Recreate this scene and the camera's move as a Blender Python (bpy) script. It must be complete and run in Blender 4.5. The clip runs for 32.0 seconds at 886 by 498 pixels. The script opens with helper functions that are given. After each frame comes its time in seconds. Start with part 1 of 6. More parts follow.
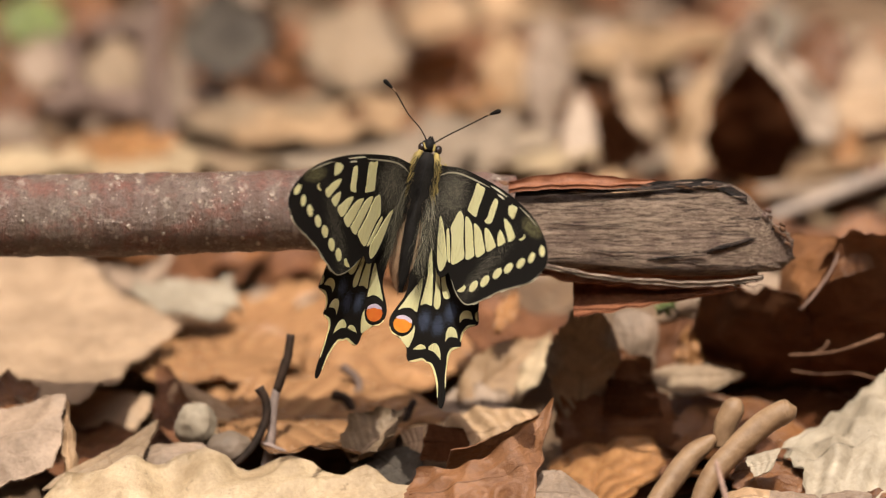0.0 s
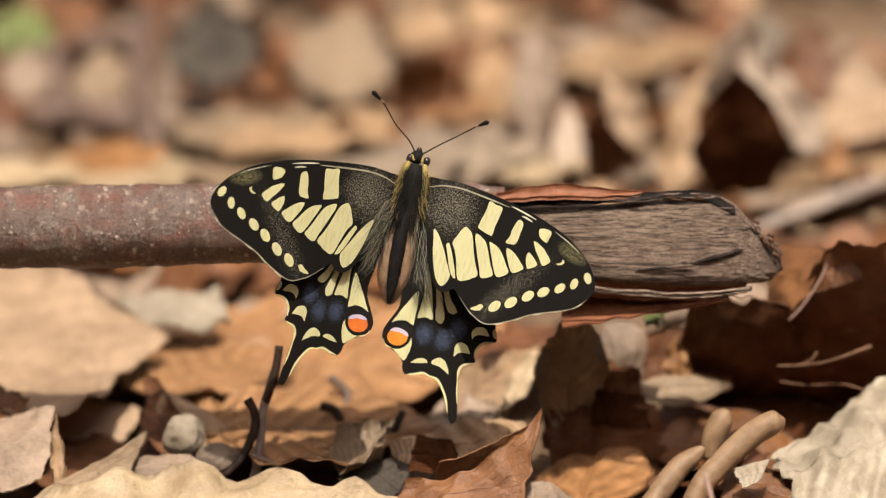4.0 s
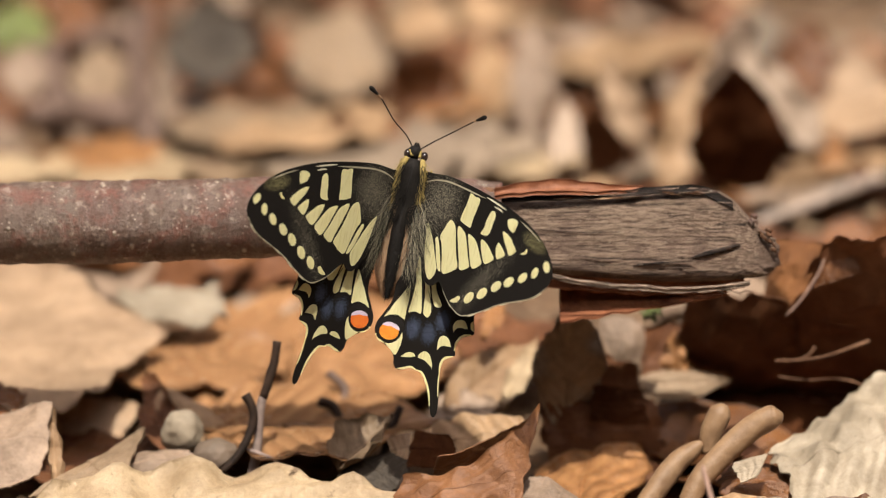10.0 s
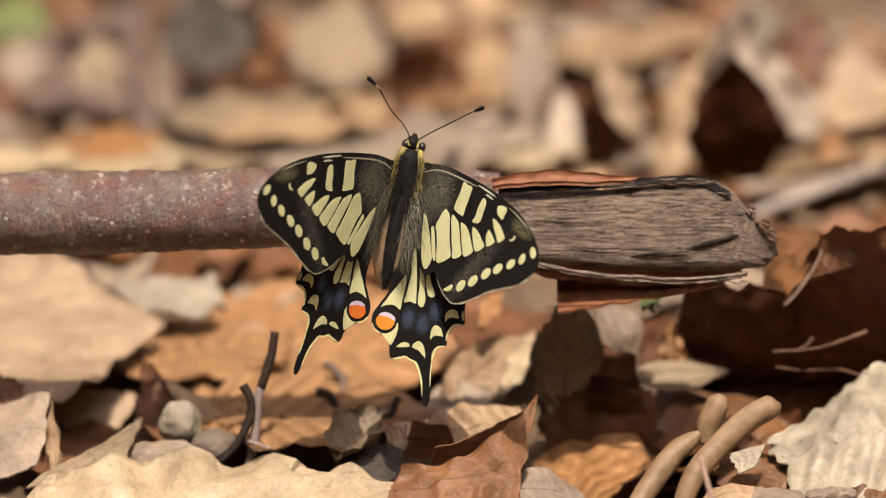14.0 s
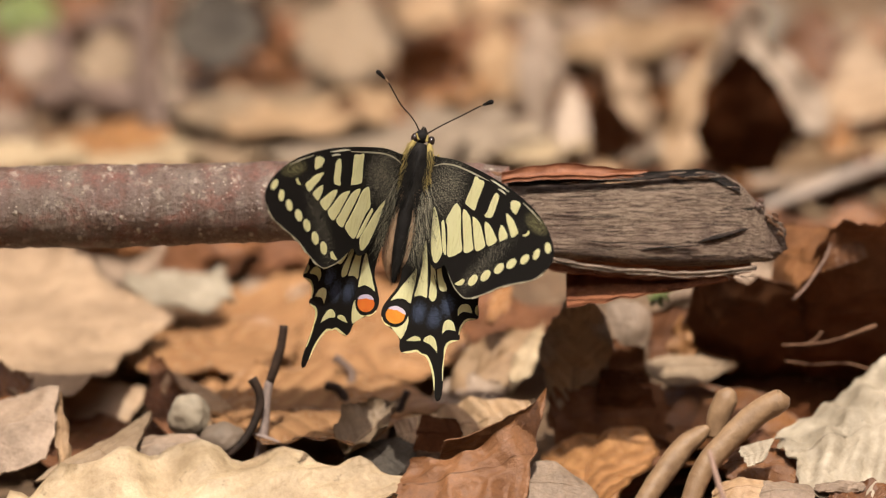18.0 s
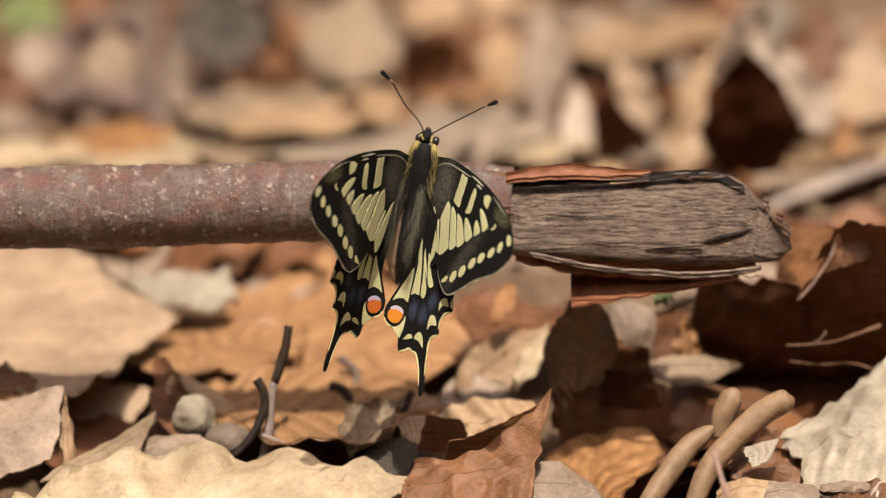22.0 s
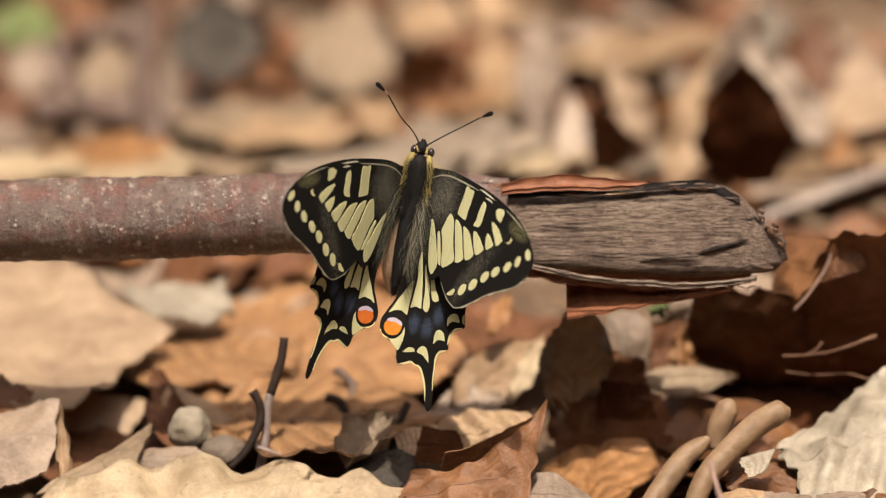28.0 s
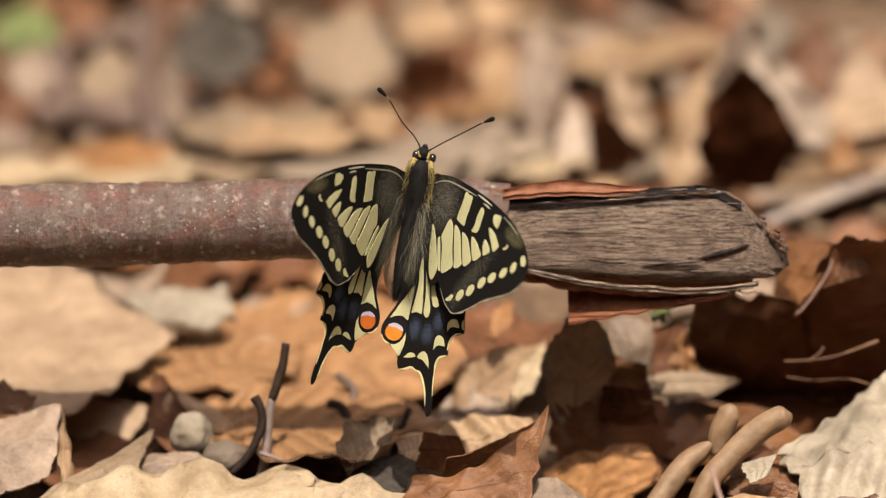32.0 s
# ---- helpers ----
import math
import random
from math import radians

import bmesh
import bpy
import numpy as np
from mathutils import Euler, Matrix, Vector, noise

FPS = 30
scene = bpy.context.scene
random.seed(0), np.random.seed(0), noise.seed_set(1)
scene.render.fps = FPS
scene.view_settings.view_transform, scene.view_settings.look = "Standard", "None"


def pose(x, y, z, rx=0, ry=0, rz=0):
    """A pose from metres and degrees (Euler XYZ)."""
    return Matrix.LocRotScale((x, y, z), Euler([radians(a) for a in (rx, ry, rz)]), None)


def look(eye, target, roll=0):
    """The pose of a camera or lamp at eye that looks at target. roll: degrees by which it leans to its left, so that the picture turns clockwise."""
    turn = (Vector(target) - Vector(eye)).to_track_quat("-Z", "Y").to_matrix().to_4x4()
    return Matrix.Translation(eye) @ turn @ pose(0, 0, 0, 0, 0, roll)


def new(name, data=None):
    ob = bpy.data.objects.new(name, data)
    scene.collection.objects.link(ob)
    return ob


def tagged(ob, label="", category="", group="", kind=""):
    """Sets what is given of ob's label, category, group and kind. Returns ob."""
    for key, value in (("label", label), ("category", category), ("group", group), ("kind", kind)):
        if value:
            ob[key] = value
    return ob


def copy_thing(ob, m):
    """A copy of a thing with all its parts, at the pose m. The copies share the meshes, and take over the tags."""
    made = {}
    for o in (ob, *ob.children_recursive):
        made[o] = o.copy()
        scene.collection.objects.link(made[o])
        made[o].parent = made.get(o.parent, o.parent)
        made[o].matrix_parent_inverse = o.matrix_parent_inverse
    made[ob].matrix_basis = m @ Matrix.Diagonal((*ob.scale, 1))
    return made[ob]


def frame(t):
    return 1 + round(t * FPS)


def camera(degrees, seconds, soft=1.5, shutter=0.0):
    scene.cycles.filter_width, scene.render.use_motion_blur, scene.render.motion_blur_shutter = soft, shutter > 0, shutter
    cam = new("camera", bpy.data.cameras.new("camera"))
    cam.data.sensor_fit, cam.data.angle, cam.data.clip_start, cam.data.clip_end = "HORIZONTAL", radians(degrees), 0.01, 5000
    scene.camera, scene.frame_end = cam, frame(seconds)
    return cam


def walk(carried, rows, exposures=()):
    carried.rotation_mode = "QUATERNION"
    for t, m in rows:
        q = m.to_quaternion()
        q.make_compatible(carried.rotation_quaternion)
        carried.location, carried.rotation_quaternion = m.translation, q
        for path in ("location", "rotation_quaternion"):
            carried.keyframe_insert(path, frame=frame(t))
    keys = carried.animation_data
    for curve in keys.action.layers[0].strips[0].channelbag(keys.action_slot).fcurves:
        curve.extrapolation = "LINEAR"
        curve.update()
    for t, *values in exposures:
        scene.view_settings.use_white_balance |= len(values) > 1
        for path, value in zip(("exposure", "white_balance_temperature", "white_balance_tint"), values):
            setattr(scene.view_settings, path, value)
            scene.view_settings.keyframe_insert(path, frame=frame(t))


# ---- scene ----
from mathutils import geometry

# ---- camera and its path ----
cam = camera(8.0, 32.0, 1.2)
cam.data.dof.use_dof = True
cam.data.dof.focus_distance = 1.16
cam.data.dof.aperture_fstop = 10.5
# seconds, eye in metres, tilt, turn and lean in degrees
PATH = [
    (0, 0.00079, -1.07298, 0.53853, 65.0726, 0.1087, 0.1096),
    (0.5, 0.00081, -1.07299, 0.53852, 65.0613, 0.1090, 0.1085),
    (1, 0.00081, -1.07299, 0.53852, 65.0603, 0.0870, 0.1229),
    (1.5, 0.00077, -1.07297, 0.53855, 65.0608, 0.0765, 0.1379),
    (2, 0.00062, -1.07295, 0.53861, 65.0596, 0.0593, 0.1260),
    (2.5, 0.00038, -1.07290, 0.53871, 65.0900, 0.0305, 0.1028),
    (3, 0.00016, -1.07285, 0.53881, 65.1237, -0.0113, 0.1090),
    (3.5, 0.00004, -1.07282, 0.53888, 65.1594, -0.0431, 0.1286),
    (5.5, -0.00024, -1.07298, 0.53854, 65.1559, -0.0626, 0.1298),
    (6, -0.00013, -1.07292, 0.53867, 65.1484, -0.0530, 0.1368),
    (6.5, -0.00010, -1.07291, 0.53868, 65.1579, -0.0448, 0.1405),
    (7, -0.00017, -1.07297, 0.53855, 65.1543, -0.0430, 0.1333),
    (7.5, -0.00025, -1.07304, 0.53842, 65.1446, -0.0385, 0.1125),
    (8, -0.00027, -1.07306, 0.53836, 65.1315, -0.0376, 0.0957),
    (8.5, -0.00021, -1.07306, 0.53836, 65.1639, -0.0510, 0.0858),
    (9, -0.00016, -1.07308, 0.53831, 65.1921, -0.0635, 0.0759),
    (9.5, -0.00014, -1.07315, 0.53816, 65.1891, -0.0708, 0.0719),
    (10, -0.00006, -1.07324, 0.53797, 65.1615, -0.0750, 0.0616),
    (10.5, 0.00006, -1.07329, 0.53786, 65.1471, -0.0721, 0.0401),
    (11, 0.00013, -1.07331, 0.53782, 65.1391, -0.0830, 0.0273),
    (11.5, 0.00013, -1.07332, 0.53781, 65.1171, -0.0748, 0.0296),
    (12, 0.00011, -1.07332, 0.53781, 65.1205, -0.0866, 0.0390),
    (12.5, 0.00006, -1.07333, 0.53779, 65.1252, -0.1020, 0.0506),
    (13, 0.00002, -1.07334, 0.53775, 65.1366, -0.1008, 0.0665),
    (13.5, 0.00004, -1.07335, 0.53775, 65.1118, -0.0998, 0.0756),
    (14, 0.00008, -1.07332, 0.53780, 65.0849, -0.0905, 0.0708),
    (14.5, 0.00010, -1.07329, 0.53787, 65.0865, -0.0890, 0.0644),
    (16.5, -0.00019, -1.07354, 0.53734, 65.0803, -0.0645, 0.1213),
    (17, -0.00037, -1.07353, 0.53736, 65.0689, -0.0595, 0.1065),
    (17.5, -0.00049, -1.07351, 0.53739, 65.0549, -0.0574, 0.0928),
    (18, -0.00047, -1.07347, 0.53749, 65.0448, -0.0289, 0.0747),
    (18.5, -0.00037, -1.07338, 0.53767, 65.0620, -0.0041, 0.0514),
    (19, -0.00031, -1.07332, 0.53780, 65.0466, 0.0190, 0.0292),
    (19.5, -0.00032, -1.07332, 0.53781, 65.0561, 0.0251, 0.0156),
    (20, -0.00036, -1.07336, 0.53772, 65.0636, 0.0211, 0.0047),
    (20.5, -0.00037, -1.07340, 0.53762, 65.0649, 0.0208, -0.0039),
    (21, -0.00033, -1.07338, 0.53767, 65.0418, 0.0384, 0.0043),
    (21.5, -0.00025, -1.07330, 0.53784, 65.0289, 0.0458, 0.0160),
    (22, -0.00022, -1.07328, 0.53788, 65.0271, 0.0297, 0.0144),
    (22.5, -0.00028, -1.07336, 0.53773, 65.0298, -0.0053, 0.0009),
    (23, -0.00034, -1.07342, 0.53759, 65.0239, -0.0189, -0.0200),
    (23.5, -0.00037, -1.07343, 0.53757, 65.0330, -0.0250, -0.0490),
    (24, -0.00040, -1.07342, 0.53759, 65.0321, -0.0229, -0.0759),
    (24.5, -0.00040, -1.07339, 0.53765, 65.0561, -0.0242, -0.0940),
    (25, -0.00035, -1.07334, 0.53776, 65.0599, -0.0227, -0.0971),
    (25.5, -0.00025, -1.07329, 0.53788, 65.0421, -0.0259, -0.0933),
    (27.5, -0.00012, -1.07308, 0.53832, 65.1014, 0.0057, -0.1488),
    (28, -0.00015, -1.07315, 0.53817, 65.1149, -0.0113, -0.1200),
    (28.5, -0.00025, -1.07319, 0.53808, 65.1231, -0.0189, -0.0946),
    (29, -0.00048, -1.07320, 0.53806, 65.1064, -0.0362, -0.0920),
    (29.5, -0.00072, -1.07319, 0.53809, 65.0845, -0.0334, -0.1007),
    (30, -0.00071, -1.07314, 0.53819, 65.0715, -0.0267, -0.1100),
    (30.5, -0.00050, -1.07309, 0.53831, 65.0776, -0.0136, -0.1193),
    (31, -0.00031, -1.07306, 0.53837, 65.0995, -0.0044, -0.1137),
    (31.5, -0.00022, -1.07302, 0.53844, 65.1268, -0.0008, -0.1147),
    (32, -0.00017, -1.07296, 0.53858, 65.1422, 0.0036, -0.1298),
]
walk(cam, [(t, pose(x, y, z, tilt, 0, turn) @ pose(0, 0, 0, 0, 0, lean)) for t, x, y, z, tilt, turn, lean in PATH])

# ---- light ----
SUN_HIGH, SUN_TURN = 76.0, 10.0        # elevation; turn of the sun from the camera's side towards the right
world = bpy.data.worlds.new("sky")
scene.world = world
world.use_nodes = True
wn = world.node_tree
sky = wn.nodes.new("ShaderNodeTexSky")
sky.sky_type = "NISHITA"
sky.sun_disc = False
sky.dust_density = 7.0
sky.ozone_density = 0.2
sky.sun_elevation = radians(SUN_HIGH)
sky.sun_rotation = radians(180 - SUN_TURN)
wn.links.new(sky.outputs[0], wn.nodes["Background"].inputs[0])
wn.nodes["Background"].inputs[1].default_value = 0.14
sun = new("sun", bpy.data.lights.new("sun", "SUN"))
sun.data.energy = 4.6
sun.data.angle = radians(0.6)
sun.data.color = (1.0, 0.945, 0.845)
_e, _a = radians(SUN_HIGH), radians(SUN_TURN)
sun_way = Vector((math.sin(_a) * math.cos(_e), -math.cos(_a) * math.cos(_e), math.sin(_e)))
sun.matrix_world = look(sun_way * 5, (0, 0, 0))
scene.view_settings.exposure = 0.38

# ---- materials ----
MM = 0.001


class Nodes:
    """A short way to write node trees."""

    def __init__(self, name, rough=0.6, spec=0.4):
        self.mat = bpy.data.materials.new(name)
        self.mat.use_nodes = True
        self.t = self.mat.node_tree
        self.bsdf = self.t.nodes["Principled BSDF"]
        self.bsdf.inputs["Roughness"].default_value = rough
        self.bsdf.inputs["Specular IOR Level"].default_value = spec

    def put(self, value, socket):
        if isinstance(value, bpy.types.NodeSocket):
            self.t.links.new(value, socket)
        elif isinstance(value, (tuple, list)):
            socket.default_value = (*value, 1.0) if len(value) == 3 and len(socket.default_value) == 4 else value
        else:
            socket.default_value = value

    def coords(self, kind="Object", scale=(1, 1, 1)):
        c = self.t.nodes.new("ShaderNodeTexCoord")
        m = self.t.nodes.new("ShaderNodeMapping")
        m.inputs["Scale"].default_value = scale
        self.t.links.new(c.outputs[kind], m.inputs["Vector"])
        return m.outputs[0]

    def noise(self, vec, scale, detail=4.0, rough=0.55):
        n = self.t.nodes.new("ShaderNodeTexNoise")
        n.inputs["Scale"].default_value = scale
        n.inputs["Detail"].default_value = detail
        n.inputs["Roughness"].default_value = rough
        self.t.links.new(vec, n.inputs["Vector"])
        return n.outputs["Fac"]

    def cells(self, vec, scale, feature="F1"):
        n = self.t.nodes.new("ShaderNodeTexVoronoi")
        n.feature = feature
        n.inputs["Scale"].default_value = scale
        self.t.links.new(vec, n.inputs["Vector"])
        return n.outputs["Distance"]

    def ramp(self, fac, low, high, c0=0.0, c1=1.0):
        n = self.t.nodes.new("ShaderNodeMapRange")
        self.t.links.new(fac, n.inputs[0])
        for i, v in zip((1, 2, 3, 4), (low, high, c0, c1)):
            n.inputs[i].default_value = v
        return n.outputs[0]

    def math(self, op, a, b=0.0, c=0.0):
        n = self.t.nodes.new("ShaderNodeMath")
        n.operation = op
        for i, v in enumerate((a, b, c)):
            self.put(v, n.inputs[i])
        return n.outputs[0]

    def mix(self, fac, a, b, blend="MIX"):
        n = self.t.nodes.new("ShaderNodeMix")
        n.data_type = "RGBA"
        n.blend_type = blend
        self.put(fac, n.inputs[0])
        self.put(a, n.inputs[6])
        self.put(b, n.inputs[7])
        return n.outputs[2]

    def split(self, vec):
        n = self.t.nodes.new("ShaderNodeSeparateXYZ")
        self.t.links.new(vec, n.inputs[0])
        return n.outputs

    def chance(self):
        return self.t.nodes.new("ShaderNodeObjectInfo").outputs["Random"]

    def bump(self, height, strength, dist):
        n = self.t.nodes.new("ShaderNodeBump")
        n.inputs["Strength"].default_value = strength
        n.inputs["Distance"].default_value = dist
        self.t.links.new(height, n.inputs["Height"])
        self.t.links.new(n.outputs[0], self.bsdf.inputs["Normal"])

    def colour(self, value):
        self.put(value, self.bsdf.inputs["Base Color"])

    def thin(self, colour, share):
        """Lets a share of the light through, as a thin sheet does."""
        tl = self.t.nodes.new("ShaderNodeBsdfTranslucent")
        self.put(colour, tl.inputs[0])
        m = self.t.nodes.new("ShaderNodeMixShader")
        m.inputs[0].default_value = share
        self.t.links.new(self.bsdf.outputs[0], m.inputs[1])
        self.t.links.new(tl.outputs[0], m.inputs[2])
        self.t.links.new(m.outputs[0], self.t.nodes["Material Output"].inputs[0])
        return self.mat


def leaf_material(name, pale, deep, rough=0.55, veins=0.5, through_share=0.2, spec=0.4, calm=1.0):
    """A dry leaf: mottled, with a midrib and side veins that follow its own length and width."""
    rough = rough - 0.14
    k = Nodes(name, rough, spec)
    uv = k.split(k.coords("UV"))
    u, v = uv[0], k.math("ABSOLUTE", k.math("SUBTRACT", uv[1], 0.5))
    drift = k.math("MULTIPLY", k.noise(k.coords("Object"), 120, 3, 0.5), 0.5 if veins > 1.5 else 1.6)
    rows = k.math("FRACT", k.math("ADD", drift, k.math("SUBTRACT", k.math("MULTIPLY", u, 9.0), k.math("MULTIPLY", v, 5.0))))
    side = k.ramp(k.math("ABSOLUTE", k.math("SUBTRACT", rows, 0.5)), 0.0, 0.14, 1.0, 0.0)
    rib = k.ramp(v, 0.008, 0.03, 1.0, 0.0)
    lines = k.math("MAXIMUM", side, rib)
    ob = k.coords("Object")
    seed = k.t.nodes.new("ShaderNodeVectorMath")
    seed.operation = "ADD"
    k.put(ob, seed.inputs[0])
    k.put(k.math("MULTIPLY", k.chance(), 3.0), seed.inputs[1])
    ob = seed.outputs[0]
    blotch = k.noise(ob, 85, 6, 0.65)
    grain = k.noise(ob, 1100, 5, 0.65)
    net = k.ramp(k.cells(ob, 800, "DISTANCE_TO_EDGE"), 0.0, 0.14, 1.0, 0.0)
    shade = k.math("ADD", k.math("MULTIPLY", blotch, 0.75), k.math("MULTIPLY", grain, 0.25))
    col = k.mix(k.ramp(shade, 0.5 - 0.14 / calm, 0.5 + 0.14 / calm), tuple(min(1, c * 1.2) for c in pale), tuple(c * 0.75 for c in deep))
    col = k.mix(k.math("MULTIPLY", net, 0.06), col, tuple(c * 0.6 for c in deep))
    spots = k.ramp(k.noise(ob, 330, 3, 0.7), 0.66, 0.74)
    dirt = k.ramp(k.noise(ob, 28, 6, 0.7), 0.5, 0.72, 0.0, 0.6 * calm)
    col = k.mix(dirt, col, tuple(c * 0.6 for c in deep))
    col = k.mix(k.math("MULTIPLY", spots, 0.6 * calm), col, tuple(c * 0.35 for c in deep))
    col = k.mix(k.math("MULTIPLY", lines, veins * 0.08), col, tuple(c * 0.7 for c in deep))
    if veins > 1.5:
        # highlights on the ridges between side veins, painted as paler stripes
        ridge_shine = k.math("ABSOLUTE", k.math("SUBTRACT", rows, 0.5))
        col = k.mix(k.ramp(ridge_shine, 0.15, 0.5, 0.0, 0.55), col, tuple(min(1, c * 1.35) for c in pale))
    edge = k.ramp(v, 0.44, 0.5)
    col = k.mix(k.math("MULTIPLY", edge, 0.35), col, tuple(c * 0.5 for c in deep))
    tint = k.math("MULTIPLY", k.ramp(k.chance(), 0, 1, 0.85, 1.12), k.ramp(k.t.nodes.new("ShaderNodeNewGeometry").outputs["Random Per Island"], 0, 1, 0.8, 1.15))
    hsv = k.t.nodes.new("ShaderNodeHueSaturation")
    k.put(tint, hsv.inputs["Value"])
    k.put(col, hsv.inputs["Color"])
    col = hsv.outputs[0]
    k.colour(col)
    h = k.math("ADD", k.math("MULTIPLY", lines, 0.09), k.math("ADD", k.math("MULTIPLY", grain, 0.5), blotch))
    h = k.math("ADD", h, k.math("MULTIPLY", net, -0.05))
    h = k.math("ADD", h, k.math("MULTIPLY", k.math("ABSOLUTE", k.math("SUBTRACT", k.noise(ob, 210, 3, 0.5), 0.5)), -0.9))
    k.bump(h, 0.75 * calm ** 0.5, 0.0009)
    k.put(k.ramp(blotch, 0.35, 0.65, rough - 0.12, rough + 0.12), k.bsdf.inputs["Roughness"])
    return k.thin(col, through_share)


TAN = leaf_material("tan_leaf", (0.5, 0.33, 0.19), (0.4, 0.235, 0.12))
CREAM = leaf_material("cream_leaf", (0.55, 0.415, 0.26), (0.45, 0.31, 0.175), 0.56, 0.35)
WHITE = leaf_material("bleached_leaf", (0.48, 0.395, 0.29), (0.4, 0.315, 0.215), 0.65, 0.3)
BLUSH = leaf_material("pinkish_white_leaf", (0.57, 0.44, 0.335), (0.46, 0.335, 0.24), 0.6, 0.3)
SAND = leaf_material("sandy_leaf", (0.52, 0.355, 0.225), (0.46, 0.3, 0.18), 0.6, 0.3)
RUST = leaf_material("rust_leaf", (0.25, 0.106, 0.038), (0.15, 0.055, 0.021), 0.46, 0.6)
ORANGE = leaf_material("orange_leaf", (0.46, 0.23, 0.095), (0.29, 0.12, 0.04), 0.42, 1.6)
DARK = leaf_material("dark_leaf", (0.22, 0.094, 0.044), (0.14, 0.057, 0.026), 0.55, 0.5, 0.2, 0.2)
GREY = leaf_material("grey_leaf", (0.36, 0.27, 0.19), (0.26, 0.185, 0.125), 0.7, 0.5, 0.1)
MAUVE = leaf_material("mauve_brown_leaf", (0.36, 0.255, 0.18), (0.26, 0.175, 0.115), 0.65, 0.5, 0.12)
BUFF = leaf_material("buff_leaf", (0.36, 0.25, 0.155), (0.27, 0.175, 0.1), 0.65, 0.3)
# near-black leaf brown, with the deep shade of hollows put into the colour
SHADE_UMBER = leaf_material("shade_umber_leaf", (0.085, 0.03, 0.011), (0.05, 0.017, 0.006), 0.95, 0.3, 0.04, 0.06)
PEACH = leaf_material("peach_brown_leaf", (0.37, 0.2, 0.095), (0.235, 0.105, 0.042), 0.36, 1.8, calm=0.3)
COPPER = leaf_material("copper_leaf", (0.29, 0.128, 0.05), (0.15, 0.058, 0.023), 0.66, 0.9, calm=0.7)
OLIVE = leaf_material("olive_grey_leaf", (0.2, 0.15, 0.1), (0.14, 0.1, 0.066), 0.6, 0.4, 0.1)
# the olive leaf again, darkened as if shaded
SHADE_OLIVE = leaf_material("shaded_olive_leaf", (0.08, 0.062, 0.045), (0.05, 0.038, 0.028), 0.7, 0.4, 0.08, 0.2)
GREEN = leaf_material("green_leaf", (0.2, 0.23, 0.07), (0.13, 0.15, 0.045), 0.5, 0.3, 0.25)


def plain(name, low, high, rough=0.6, scale=600, spec=0.4, bump=0.4, depth=0.0003, clear=0.0):
    k = Nodes(name, rough, spec)
    ob = k.coords("Object")
    n = k.noise(ob, scale, 5, 0.6)
    m = k.noise(ob, scale / 7, 3, 0.5)
    col = k.mix(k.ramp(k.math("ADD", k.math("MULTIPLY", n, 0.5), k.math("MULTIPLY", m, 0.5)), 0.35, 0.65), low, high)
    k.colour(col)
    k.bump(n, bump, depth)
    if clear:
        return k.thin(col, clear)
    return k.mat


def make_soil():
    k = Nodes("leaf_mould", 0.9, 0.2)
    ob = k.coords("Object")
    a, b, c = k.noise(ob, 25, 6, 0.6), k.noise(ob, 240, 6, 0.7), k.cells(ob, 130)
    col = k.mix(k.ramp(a, 0.35, 0.65), (0.09, 0.055, 0.033), (0.2, 0.13, 0.08))
    col = k.mix(k.ramp(b, 0.45, 0.7), col, (0.26, 0.15, 0.08))
    col = k.mix(k.ramp(c, 0.0, 0.35, 0.7, 0.0), col, (0.05, 0.03, 0.02))
    k.colour(col)
    k.bump(k.math("ADD", b, c), 0.9, 0.004)
    return k.mat


def make_bark():
    k = Nodes("smooth_red_bark", 0.42, 0.5)
    ob = k.coords("Object")
    rings = k.noise(k.coords("Object", (1.0, 0.14, 0.14)), 380, 4, 0.65)
    wide = k.noise(k.coords("Object", (1.0, 0.45, 0.45)), 80, 5, 0.65)
    fine = k.noise(ob, 1100, 6, 0.7)
    col = k.mix(k.ramp(wide, 0.38, 0.62), (0.085, 0.038, 0.026), (0.125, 0.088, 0.066))
    col = k.mix(k.ramp(rings, 0.45, 0.7, 0.0, 0.4), col, (0.21, 0.16, 0.135))
    col = k.mix(k.ramp(k.noise(ob, 190, 5, 0.7), 0.5, 0.62, 0.0, 0.6), col, (0.16, 0.052, 0.034))
    col = k.mix(k.ramp(k.noise(ob, 330, 5, 0.7), 0.55, 0.66, 0.0, 0.7), col, (0.3, 0.235, 0.19))
    col = k.mix(k.ramp(fine, 0.52, 0.66, 0.0, 0.7), col, (0.05, 0.026, 0.02))
    dots = k.cells(k.coords("Object", (1.0, 0.7, 0.7)), 420)
    few = k.math("MULTIPLY", k.ramp(k.math("ADD", dots, k.math("MULTIPLY", k.noise(ob, 900, 3), 0.3)), 0.24, 0.4, 1.0, 0.0), k.ramp(k.noise(ob, 230, 2), 0.46, 0.58))
    col = k.mix(few, col, (0.44, 0.37, 0.29))
    tiny = k.math("MULTIPLY", k.ramp(k.cells(ob, 1100), 0.12, 0.26, 1.0, 0.0), k.ramp(k.noise(ob, 300, 2), 0.5, 0.6))
    col = k.mix(tiny, col, (0.36, 0.29, 0.24))
    k.colour(col)
    k.put(k.ramp(fine, 0.3, 0.7, 0.3, 0.62), k.bsdf.inputs["Roughness"])
    k.bump(k.math("ADD", k.math("MULTIPLY", few, 0.7), k.math("ADD", fine, k.math("ADD", rings, wide))), 0.7, 0.0009)
    return k.mat


